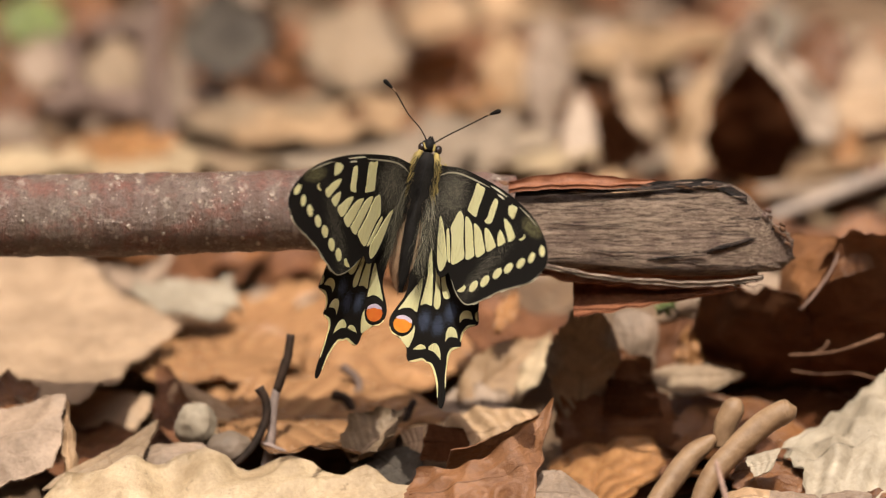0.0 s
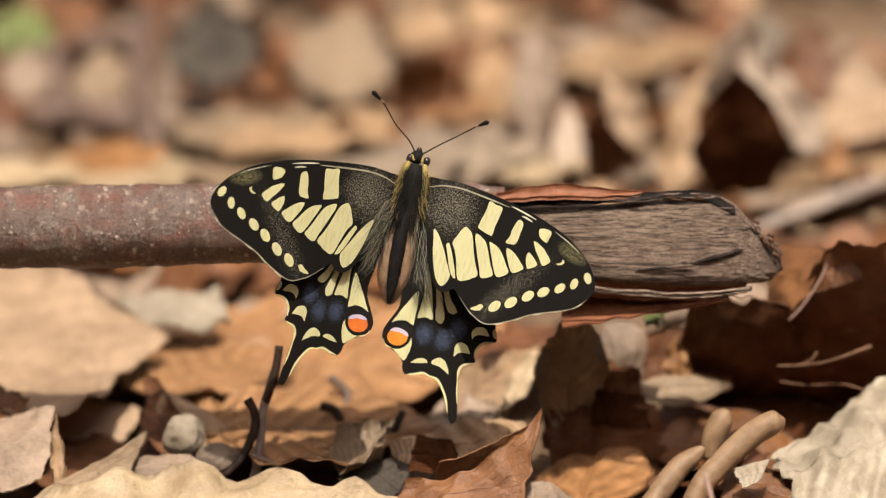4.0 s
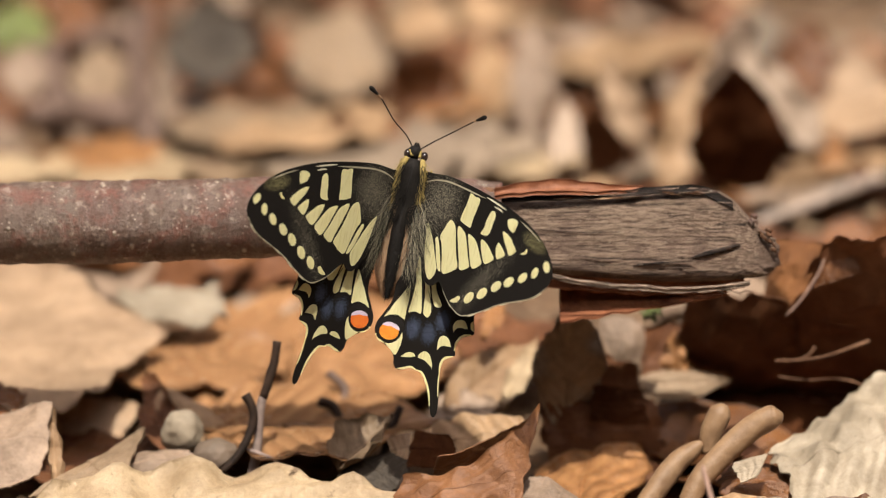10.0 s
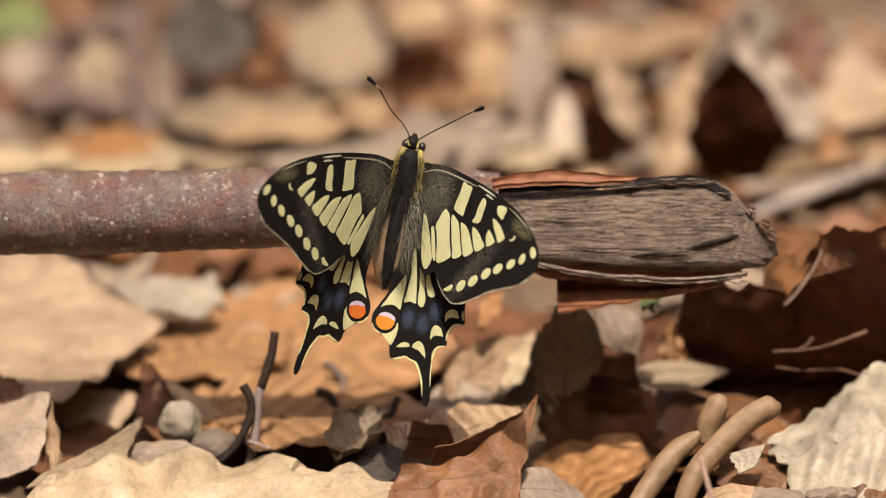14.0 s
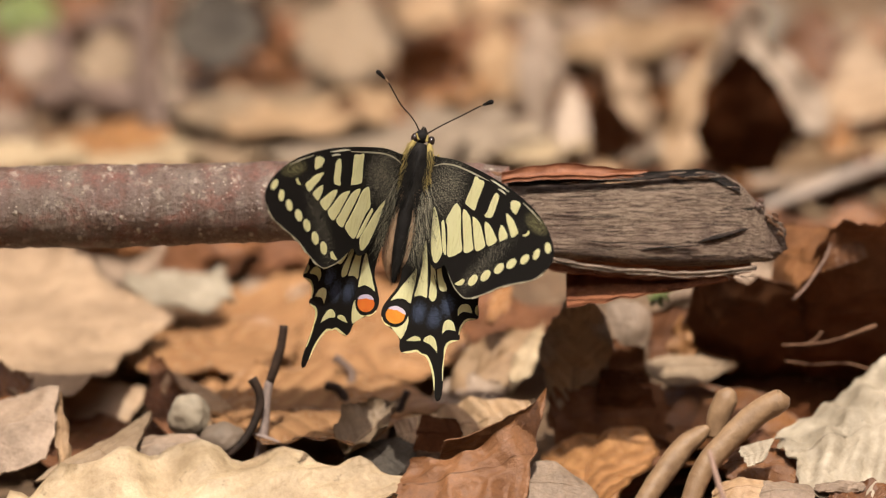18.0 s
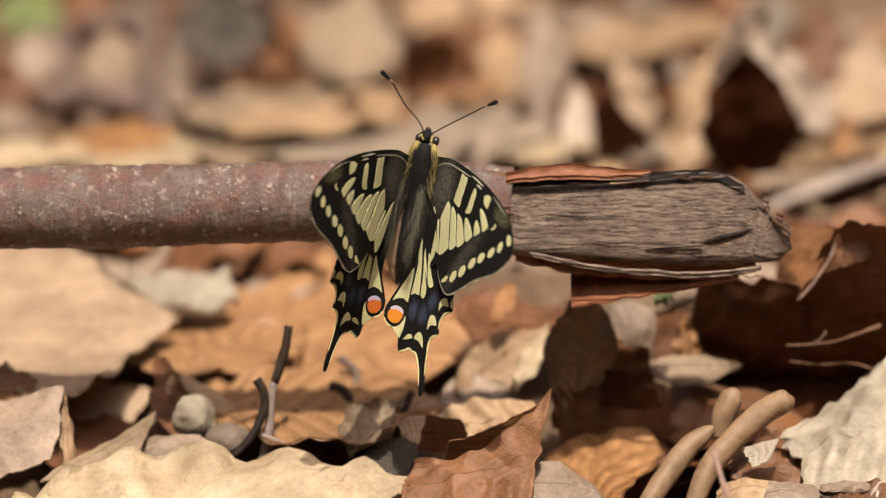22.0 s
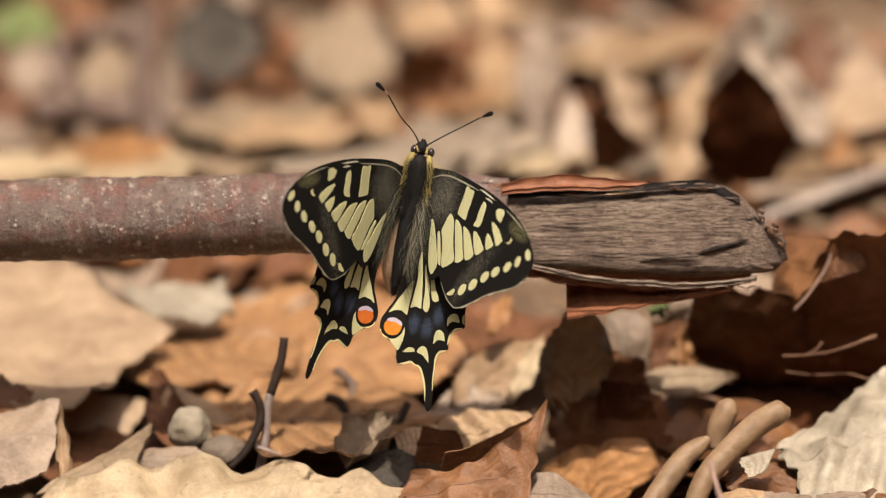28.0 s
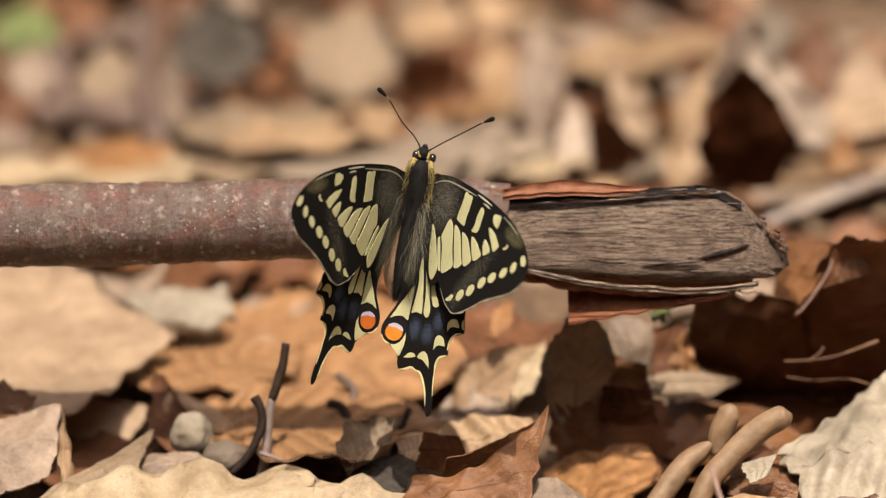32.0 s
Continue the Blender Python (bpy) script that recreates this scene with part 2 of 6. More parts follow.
def make_wood():
    k = Nodes("weathered_wood", 0.75, 0.25)
    ob = k.coords("Object")
    fib = k.noise(k.coords("Object", (0.09, 1.0, 1.0)), 3400, 8, 0.8)
    line = k.noise(k.coords("Object", (0.07, 1.0, 1.0)), 2100, 7, 0.75)
    band = k.noise(k.coords("Object", (0.05, 1.0, 1.0)), 420, 6, 0.7)
    chip = k.noise(k.coords("Object", (0.45, 1.0, 1.0)), 1500, 7, 0.8)
    stain = k.noise(ob, 90, 5, 0.65)
    col = k.mix(k.ramp(fib, 0.43, 0.57), (0.13, 0.08, 0.056), (0.5, 0.365, 0.268))
    col = k.mix(k.ramp(band, 0.5, 0.62, 0.0, 0.4), col, (0.42, 0.31, 0.22))
    col = k.mix(k.ramp(stain, 0.46, 0.64, 0.0, 0.65), col, (0.15, 0.093, 0.072))
    dark = k.ramp(line, 0.555, 0.6, 0.0, 0.85)
    split = k.ramp(k.noise(k.coords("Object", (0.03, 1.0, 1.0)), 800, 6, 0.65), 0.63, 0.66, 0.0, 0.9)
    col = k.mix(dark, col, (0.055, 0.034, 0.025))
    col = k.mix(k.ramp(chip, 0.575, 0.63, 0.0, 0.75), col, (0.06, 0.037, 0.026))
    col = k.mix(k.ramp(chip, 0.43, 0.37, 0.0, 0.6), col, (0.55, 0.44, 0.33))
    col = k.mix(split, col, (0.022, 0.014, 0.01))
    k.colour(col)
    h = k.math("SUBTRACT", k.math("ADD", fib, band), k.math("ADD", dark, k.math("MULTIPLY", split, 1.6)))
    k.bump(k.math("SUBTRACT", h, k.math("MULTIPLY", chip, 1.0)), 1.0, 0.0012)
    return k.mat


def fibres(name, low, high, dark_share):
    """Torn bark seen on its edge: long, uneven fibres."""
    k = Nodes(name, 0.7, 0.3)
    a = k.noise(k.coords("Object", (0.12, 1.0, 1.0)), 3600, 7, 0.72)
    c = k.noise(k.coords("Object", (0.3, 1.0, 1.0)), 700, 5, 0.65)
    col = k.mix(k.ramp(k.math("ADD", k.math("MULTIPLY", a, 0.6), k.math("MULTIPLY", c, 0.4)), dark_share - 0.08, dark_share + 0.1), low, high)
    k.colour(col)
    k.bump(k.math("ADD", a, c), 1.0, 0.0008)
    return k.mat


SOIL, BARK, WOOD = make_soil(), make_bark(), make_wood()
RED_BARK = plain("inner_red_bark", (0.13, 0.045, 0.022), (0.26, 0.105, 0.052), 0.55, 500, 0.2, 0.7, 0.0006)
DARK_RED = plain("dark_red_bark", (0.11, 0.038, 0.021), (0.3, 0.12, 0.06), 0.65, 420, 0.06, 0.9, 0.0007)
BLACK_BARK = fibres("dark_torn_bark", (0.012, 0.008, 0.006), (0.2, 0.13, 0.1), 0.58)
PALE_FIBRE = fibres("pale_torn_fibre", (0.07, 0.045, 0.032), (0.42, 0.31, 0.23), 0.47)
RED_BROWN = plain("red_brown_bark", (0.06, 0.03, 0.018), (0.17, 0.09, 0.052), 0.7, 700, 0.1, 0.9, 0.0006)
POD = plain("pod_skin", (0.14, 0.08, 0.042), (0.28, 0.175, 0.095), 0.55, 300, 0.3, 0.8, 0.0006)
STALK = plain("grey_stalk", (0.14, 0.1, 0.085), (0.28, 0.21, 0.18), 0.65, 500)
DARK_STALK = plain("black_stalk", (0.012, 0.008, 0.006), (0.042, 0.025, 0.017), 0.7, 500, 0.12, 0.8)
MAUVE_STALK = plain("mauve_stalk", (0.2, 0.12, 0.09), (0.32, 0.2, 0.15), 0.7, 400)
STONE = plain("pebble", (0.19, 0.15, 0.105), (0.31, 0.25, 0.18), 0.75, 260)
BROWN_STONE = plain("brown_pebble", (0.09, 0.065, 0.045), (0.17, 0.12, 0.085), 0.7, 260)
STICK = plain("dead_stick", (0.26, 0.2, 0.16), (0.42, 0.34, 0.28), 0.8, 300)
BROWN_STICK = plain("brown_stick", (0.07, 0.042, 0.03), (0.15, 0.095, 0.07), 0.75, 300)
# for the unseen wall that bounces warm light
BOUNCE_WALL = plain("thicket", (0.07, 0.045, 0.03), (0.3, 0.2, 0.12), 0.9, 6.0, 0.1, 0.8, 0.1)


# ---- shapes ----


def mesh_object(name, verts, faces, material, parent=None, label="", smooth=True, uvs=None):
    me = bpy.data.meshes.new(name)
    me.from_pydata([tuple(v) for v in verts], [], faces)
    if uvs is not None:
        layer = me.uv_layers.new(name="UVMap")
        loops = np.zeros(len(me.loops), dtype=np.int32)
        me.loops.foreach_get("vertex_index", loops)
        layer.data.foreach_set("uv", np.array(uvs, dtype=np.float32)[loops].ravel())
    if smooth:
        me.polygons.foreach_set("use_smooth", [True] * len(me.polygons))
    me.materials.append(material)
    me.validate()
    me.update()
    ob = new(name, me)
    if parent is not None:
        ob.parent = parent
    if label:
        ob["label"] = label
    return ob


def part(name, bm, material, parent, label=""):
    """Links a bmesh as one mesh object under a thing or a part."""
    me = bpy.data.meshes.new(name)
    bmesh.ops.recalc_face_normals(bm, faces=bm.faces)
    bm.to_mesh(me)
    bm.free()
    me.polygons.foreach_set("use_smooth", [True] * len(me.polygons))
    me.materials.append(material)
    ob = new(name, me)
    ob.parent = parent
    if label:
        ob["label"] = label
    return ob


def spline(points, n):
    """Points along a smooth curve through the given ones."""
    p = [Vector(q) for q in points]
    p = [p[0] * 2 - p[1]] + p + [p[-1] * 2 - p[-2]]
    out = []
    for i in range(1, len(p) - 2):
        for j in range(n):
            t = j / n
            a, b, c, d = p[i - 1], p[i], p[i + 1], p[i + 2]
            out.append(0.5 * ((2 * b) + (c - a) * t + (2 * a - 5 * b + 4 * c - d) * t * t + (3 * b - a - 3 * c + d) * t ** 3))
    out.append(p[-2])
    return out


def tube_data(points, radii, segs=10, steps=4, rough=0.0, squash=1.0, seed=0):
    """Vertices and faces of a tapered, closed tube along a curve; millimetres in, metres out."""
    line = spline(points, steps)
    rad = [r.x for r in spline([(r, 0, 0) for r in radii], steps)]
    verts, faces = [], []
    side = None
    for i, c in enumerate(line):
        way = (line[min(i + 1, len(line) - 1)] - line[max(i - 1, 0)]).normalized()
        if side is None:
            side = way.orthogonal().normalized()
        side = (side - way * side.dot(way)).normalized()
        up = way.cross(side)
        for j in range(segs):
            a = 2 * math.pi * j / segs
            d = side * math.cos(a) + up * math.sin(a) * squash
            r = max(rad[i], 0.01)
            if rough:
                r *= 1 + rough * noise.noise((c + d * r) * 0.45 + Vector((seed * 7.1, 0, 0)))
            verts.append((c + d * r) * MM)
    n = len(line)
    for i in range(n - 1):
        for j in range(segs):
            k = (j + 1) % segs
            faces.append((i * segs + j, i * segs + k, (i + 1) * segs + k, (i + 1) * segs + j))
    faces.append(tuple(range(segs))[::-1])
    faces.append(tuple((n - 1) * segs + j for j in range(segs)))
    return verts, faces


def tube(name, points, radii, material, parent=None, label="", **kw):
    v, fc = tube_data(points, radii, **kw)
    return mesh_object(name, v, fc, material, parent, label)


def leaf_form(u):
    """Half width of an oval, pointed leaf along its length, at most 1."""
    u = min(max(u, 0.0), 1.0)
    return math.sin(math.pi * u ** 0.82) ** (0.72 + 0.5 * u) * 1.03


def leaf_mesh(name, length, width, material, curl=0.0, fold=0.0, cup=0.0, wave=0.9, waves=3.0, ribs=0.3, crumple=1.6, ragged=0.16, seed=0, nu=48, nv=22, rib=True, rows=9, half=False, slant=0.28):
    """A dry leaf along x from 0 to length, its upper side towards z; all in millimetres, angles in degrees.
    curl bends the length, fold lifts the halves, cup rounds them, wave ripples the edge."""
    rng = random.Random(seed)
    ph, ph2, off = rng.uniform(0, 6.28), rng.uniform(0, 6.28), Vector((rng.uniform(0, 99), rng.uniform(0, 99), 0))
    mid, x, z, c = [], 0.0, 0.0, radians(curl)
    for i in range(nu + 1):
        mid.append((x, z))
        a = c * (i / nu - 0.5)
        x += length / nu * math.cos(a)
        z += length / nu * math.sin(a)
    k = length / max(mid[-1][0], 1e-3)
    top, low, uv = [], [], []
    for i in range(nu + 1):
        u = i / nu
        a = c * (u - 0.5)
        w = width * leaf_form(u) + 0.15
        for j in range(nv + 1):
            v = j / nv if half else 2 * j / nv - 1
            r = abs(v)
            e = w * (1 + ragged * r * r * (noise.noise(Vector((u * 7, v * 2, 0)) + off) + 0.6 * noise.noise(Vector((u * 23, v * 2, 7)) + off)))
            f = radians(fold) + cup * r
            y = math.copysign(e * r * math.cos(f), v)
            h = e * r * math.sin(f)
            h += wave * r * r * math.sin(6.283 * waves * u + (ph if v > 0 else ph2))
            h += ribs * math.sin(6.283 * (rows * u - slant * rows * r)) * min(1, r * 4) * (1 - 0.5 * r)
            h += crumple * (noise.noise(Vector((u * length * 0.08, y * 0.08, 0)) + off) * (0.4 + r) + 0.35 * noise.noise(Vector((u * length * 0.3, y * 0.3, 0)) + off))
            h -= 0.5 * math.exp(-(v * 9) ** 2) + 0.6 * crumple * abs(noise.noise(Vector((u * length * 0.11, y * 0.11, 4)) + off)) + 0.3 * crumple * abs(noise.noise(Vector((u * length * 0.26, y * 0.26, 9)) + off))
            px, pz = mid[i]
            p = Vector((k * px - math.sin(a) * h, y, pz + math.cos(a) * h))
            top.append(p * MM)
            low.append((p - Vector((-math.sin(a), 0, math.cos(a))) * 0.28) * MM)
            uv.append((u, 0.5 + v / 2))
    n, row = len(top), nv + 1
    faces = []
    for i in range(nu):
        for j in range(nv):
            q = (i * row + j, (i + 1) * row + j, (i + 1) * row + j + 1, i * row + j + 1)
            faces.append(q)
            faces.append(tuple(n + b for b in q[::-1]))
    rim = [j for j in range(row)] + [i * row + nv for i in range(1, nu + 1)] + [nu * row + j for j in range(nv - 1, -1, -1)] + [i * row for i in range(nu - 1, 0, -1)]
    for a, b in zip(rim, rim[1:] + rim[:1]):
        faces.append((b, a, n + a, n + b))
    ob = mesh_object(name, top + low, faces, material, uvs=uv + uv)
    if rib:
        c = 0 if half else nv // 2
        line = [top[i * row + c] / MM - Vector((0, 0, 0.1)) for i in range(0, nu + 1, 3)]
        tube("midrib", line, [0.55 - 0.45 * i / (len(line) - 1) for i in range(len(line))], material, ob, segs=6, steps=2)
    return ob


LEAF_NO = [0]


def leaf(base, tip, side, material, label, name="dead_leaf", group="fallen leaves", stalk=True, **kw):
    """A fallen leaf by three places in millimetres: its base, its tip and the middle of one edge."""
    LEAF_NO[0] += 1
    b, t, s = Vector(base), Vector(tip), Vector(side)
    x = (t - b).normalized()
    y = (s - b) - x * (s - b).dot(x)
    width = y.length
    y.normalize()
    z = x.cross(y)
    if z.dot(Vector((0, -0.6, 0.8))) < 0:
        y, z = -y, -z
    ob = leaf_mesh(name, (t - b).length, width, material, seed=LEAF_NO[0], **kw)
    m = Matrix((x, y, z)).transposed().to_4x4()
    ob.matrix_world = Matrix.Translation(b * MM) @ m
    return tagged(ob, label, "leaf", group)


def sheet(a, b, c, d, material, label, bulge=0.0, sag=0.0, ribs=0.1, rows=4, crumple=1.2, ragged=1.2, round_off=0.75, curl=0.0, name="dead_leaf", group="fallen leaves", nu=40, nv=28):
    """A broken or half hidden leaf by its four corners, in turn, in millimetres: bulge lifts its middle, sag hollows the edge from d to c,
    curl rolls that edge towards the viewer, ragged frays the rim."""
    LEAF_NO[0] += 1
    rng = random.Random(LEAF_NO[0])
    off = Vector((rng.uniform(0, 99), rng.uniform(0, 99), rng.uniform(0, 99)))
    a, b, c, d = Vector(a), Vector(b), Vector(c), Vector(d)
    o = (a + b + c + d) / 4
    x = (b + c - a - d).normalized()
    y = (c + d - a - b)
    y = (y - x * y.dot(x)).normalized()
    long = min(1.0, (b + c - a - d).length / 2 / 60)
    z = x.cross(y)
    if z.dot(Vector((0, -0.8, 0.6))) < 0:
        z = -z
    top, low, uv = [], [], []
    for i in range(nu + 1):
        for j in range(nv + 1):
            p, q = 2 * i / nu - 1, 2 * j / nv - 1
            s, t = p * math.sqrt(1 - round_off * q * q / 2), q * math.sqrt(1 - round_off * p * p / 2)
            rim = max(abs(p), abs(q)) ** 6
            k = 1 + rim * 0.026 * ragged * (3 * noise.noise(Vector((s * 2.5, t * 2.5, 0)) + off) + 2 * noise.noise(Vector((s * 8, t * 8, 3)) + off))
            s, t = s * k, t * k
            u, v = (s + 1) / 2, (t + 1) / 2
            r = (a * (1 - u) + b * u) * (1 - v) + (d * (1 - u) + c * u) * v
            r = r - y * (sag * 4 * u * (1 - u) * v * v)
            h = bulge * (1 - s * s) * (1 - t * t) + curl * max(0, v - 0.6) ** 2 * 6
            h += ribs * math.sin(6.283 * (rows * u + 0.3 * rows * abs(v - 0.45)) + 2.2 * noise.noise((r * 0.05) + off)) * (1 - 0.7 * rim)
            h += crumple * (noise.noise((r * 0.07) + off) + 0.4 * noise.noise((r * 0.25) + off)) * (0.5 + 0.5 * rim) - 0.8 * crumple * abs(noise.noise((r * 0.11) - off)) - 0.4 * crumple * abs(noise.noise((r * 0.26) - off))
            r = r + z * h
            top.append((r - o) * MM)
            low.append((r - o - z * 0.28) * MM)
            uv.append((u * long, 0.04 + 0.92 * v))
    n, row, faces = len(top), nv + 1, []
    for i in range(nu):
        for j in range(nv):
            f = (i * row + j, (i + 1) * row + j, (i + 1) * row + j + 1, i * row + j + 1)
            faces.append(f)
            faces.append(tuple(n + e for e in f[::-1]))
    edge = [j for j in range(row)] + [i * row + nv for i in range(1, nu + 1)] + [nu * row + j for j in range(nv - 1, -1, -1)] + [i * row for i in range(nu - 1, 0, -1)]
    for e, f in zip(edge, edge[1:] + edge[:1]):
        faces.append((f, e, n + e, n + f))
    ob = mesh_object(name, top + low, faces, material, uvs=uv + uv)
    ob.location = o * MM
    line = [top[i * row + nv // 2] / MM - z * 0.14 for i in range(1, nu, 2)]
    tube("midrib", line, [0.3 - 0.15 * i / (len(line) - 1) for i in range(len(line))], material, ob, segs=6, steps=2)
    return tagged(ob, label, "leaf", group)


def empty(name, m=None):
    ob = new(name)
    ob.empty_display_size = 0.01
    if m is not None:
        ob.matrix_world = m
    return ob


# ---- ground ----
def slope(y):
    """How far the floor has sunk behind the branch, in millimetres."""
    return max(0.0, min(y, 2500.0) - 60.0) * 0.18


def ground_height(x, y):
    """Height of the mould in millimetres."""
    return 2.2 * noise.noise(Vector((x * 0.02, y * 0.02, 3.0))) + 0.9 * noise.noise(Vector((x * 0.09, y * 0.09, 8.0))) - 14.0 - slope(y)


def build_ground():
    rings = [0, 12, 24, 36, 48, 60, 72, 84, 96, 108, 122, 138, 156, 176, 200, 230, 265, 305, 350, 400, 480, 600, 900, 2000, 8000, 60000, 900000]
    verts, faces, n = [(0, 0.08, ground_height(0, 80) * MM)], [], 72
    for r in rings[1:]:
        for j in range(n):
            a = 2 * math.pi * j / n
            x, y = r * math.cos(a), 80 + r * math.sin(a)
            verts.append((x * MM, y * MM, ground_height(x, y) * MM))
    for j in range(n):
        faces.append((0, 1 + j, 1 + (j + 1) % n))
    for i in range(len(rings) - 2):
        for j in range(n):
            k = (j + 1) % n
            faces.append((1 + i * n + j, 1 + (i + 1) * n + j, 1 + (i + 1) * n + k, 1 + i * n + k))
    return tagged(mesh_object("ground", verts, faces, SOIL), "dark forest soil and leaf mould under dead leaves", "ground", kind="structure")


build_ground()


def build_bounce_ring():
    """An unseen ring of trunks and undergrowth, added for warm bounced light: far off, as one rough wall."""
    verts, faces, n, m = [], [], 160, 14
    for i in range(n):
        a = 2 * math.pi * i / n
        for j in range(m + 1):
            h = j / m
            r = 9.0 + 1.4 * noise.noise(Vector((math.cos(a) * 14, math.sin(a) * 14, h * 2))) + 0.7 * noise.noise(Vector((math.cos(a) * 40, math.sin(a) * 40, h * 9)))
            verts.append((r * math.cos(a), r * math.sin(a), -2.5 + h * (11 + 2 * noise.noise(Vector((math.cos(a) * 9, math.sin(a) * 9, 4))))))
    for i in range(n):
        for j in range(m):
            k = (i + 1) % n
            faces.append((i * (m + 1) + j, k * (m + 1) + j, k * (m + 1) + j + 1, i * (m + 1) + j + 1))
    tagged(mesh_object("backdrop", verts, faces, BOUNCE_WALL), "unseen brown thicket wall added round the clearing for warm bounce", "thicket", kind="structure")


build_bounce_ring()

# ---- branch with a split end ----
def build_branch():
    br = empty("broken_branch", Matrix.Translation((-0.06, 0, 0.047)))
    inv = br.matrix_world.inverted()

    def put(ob):
        ob.matrix_parent_inverse = inv
        return ob
    put(tube("bark_tube", [(-260, 40, 6), (-200, 26, 22), (-150, 10, 37), (-97.4, 1.2, 44.9), (-82.5, -0.3, 46.4), (-61.5, -0.1, 46.8), (-40.4, 0.1, 47.3), (-19.4, 0.4, 47.8), (1.7, 0.4, 47.8), (11.9, 0.0, 47.2)],
             [8.6, 8.4, 8.2, 8.0, 7.6, 7.75, 7.5, 7.45, 7.3, 7.0], BARK, br, "reddish brown bark with pale flecks", segs=40, steps=14, rough=0.07))
    # a bare, flattened end: each station has a centre, a half height and a half depth
    st = [((7.0, 0.0, 44.7), 6.2, 6.2), ((14.3, -1.2, 44.3), 6.6, 6.5), ((23.8, -1.3, 44.2), 7.0, 6.6), ((33.3, -1.4, 44.0), 7.5, 6.5), ((43.8, -1.2, 44.3), 8.4, 6.3), ((50.6, -1.1, 44.6), 8.6, 6.0), ((54.8, -1.4, 44.0), 7.7, 5.6), ((57.5, -1.9, 42.9), 6.2, 5.0), ((59.6, -2.3, 42.0), 5.0, 4.4), ((61.3, -1.6, 41.2), 3.8, 3.6), ((62.5, -1.5, 41.5), 2.2, 2.2)]
    cs = spline([s[0] for s in st], 10)
    hs = [v.x for v in spline([(s[1], 0, 0) for s in st], 10)]
    ds = [v.x for v in spline([(s[2], 0, 0) for s in st], 10)]
    up, out = Vector((0, 0.42, 0.91)), Vector((0, -0.91, 0.42))
    segs, verts, faces = 88, [], []
    for i, c in enumerate(cs):
        for j in range(segs):
            a = 2 * math.pi * j / segs
            ca, sa = math.cos(a), math.sin(a)
            p = 0.42
            h = math.copysign(abs(sa) ** p, sa) * hs[i]
            d = math.copysign(abs(ca) ** 0.42, ca) * ds[i]
            g = noise.noise(Vector((c.x * 0.03, h * 0.9, d * 0.9))) * 0.3 + noise.noise(Vector((c.x * 0.1, h * 2.1, d * 2.1))) * 0.2
            t = i / len(cs)
            g += max(0, t - 0.55) * (1.6 * noise.noise(Vector((c.x * 0.25, h * 0.5, 5))) + 0.9 * noise.noise(Vector((c.x * 0.7, h * 1.4, 9))))
            jag = max(0.0, t - 0.72) * (5.0 * noise.noise(Vector((2.0, h * 0.45, d * 0.3))) + 4.0 * noise.noise(Vector((7.0, h * 1.3, d * 0.8))))
            jag -= max(0.0, t - 0.72) * (1.3 * h - 3.0)
            verts.append((c + Vector((jag, 0, 0)) + up * (h + 0.3 * g) + out * (d + g * 0.55 - 1.2)) * MM)
    for i in range(len(cs) - 1):
        for j in range(segs):
            k = (j + 1) % segs
            faces.append((i * segs + j, (i + 1) * segs + j, (i + 1) * segs + k, i * segs + k))
    faces.append(tuple(range(segs)))
    faces.append(tuple((len(cs) - 1) * segs + j for j in range(segs))[::-1])
    put(mesh_object("split_wood", verts, faces, WOOD, br, "bare grey-brown weathered wood with cracks"))

    def shell(name, points, wides, lean, bend, mat, label="", thick=0.7, ragged=0.5, seed=1):
        """A strip of bark along a line, wides across, leaning about it, bent across."""
        line = spline(points, 10)
        ws = [v.x for v in spline([(w, 0, 0) for w in wides], 10)]
        ls = [v.x for v in spline([(a, 0, 0) for a in lean], 10)]
        n, m, vv, ff = len(line), 8, [], []
        for face in (0, 1):
            for i, c in enumerate(line):
                c = c + up * (0.16 * ragged * noise.noise(Vector((c.x * 0.22, seed * 3.3, 1))) + 0.16 * ragged * noise.noise(Vector((c.x * 0.9, seed * 3.3, 6))))
                for j in range(m + 1):
                    s = j / m - 0.5
                    a = radians(ls[i]) + radians(bend) * s
                    w = ws[i] * (1 + ragged * noise.noise(Vector((c.x * 0.35, seed * 9.0 + (j > m / 2) * 5, 0))) * abs(s) * 2)
                    y = up * (math.cos(a) * s * w) + out * (math.sin(a) * s * w)
                    nrm = up * -math.sin(a) + out * math.cos(a)
                    g = noise.noise(Vector((c.x * 0.2, s * 4, seed))) * 0.35
                    vv.append((c + y + nrm * (g - face * thick)) * MM)
        N = n * (m + 1)
        for i in range(n - 1):
            for j in range(m):
                q = (i * (m + 1) + j, (i + 1) * (m + 1) + j, (i + 1) * (m + 1) + j + 1, i * (m + 1) + j + 1)
                ff.append(q)
                ff.append(tuple(N + b for b in q[::-1]))
        rim = list(range(m + 1)) + [i * (m + 1) + m for i in range(1, n)] + [(n - 1) * (m + 1) + j for j in range(m - 1, -1, -1)] + [i * (m + 1) for i in range(n - 2, 0, -1)]
        for a, b in zip(rim, rim[1:] + rim[:1]):
            ff.append((b, a, N + a, N + b))
        return put(mesh_object(name, vv, ff, mat, br, label))

    rng = random.Random(8)
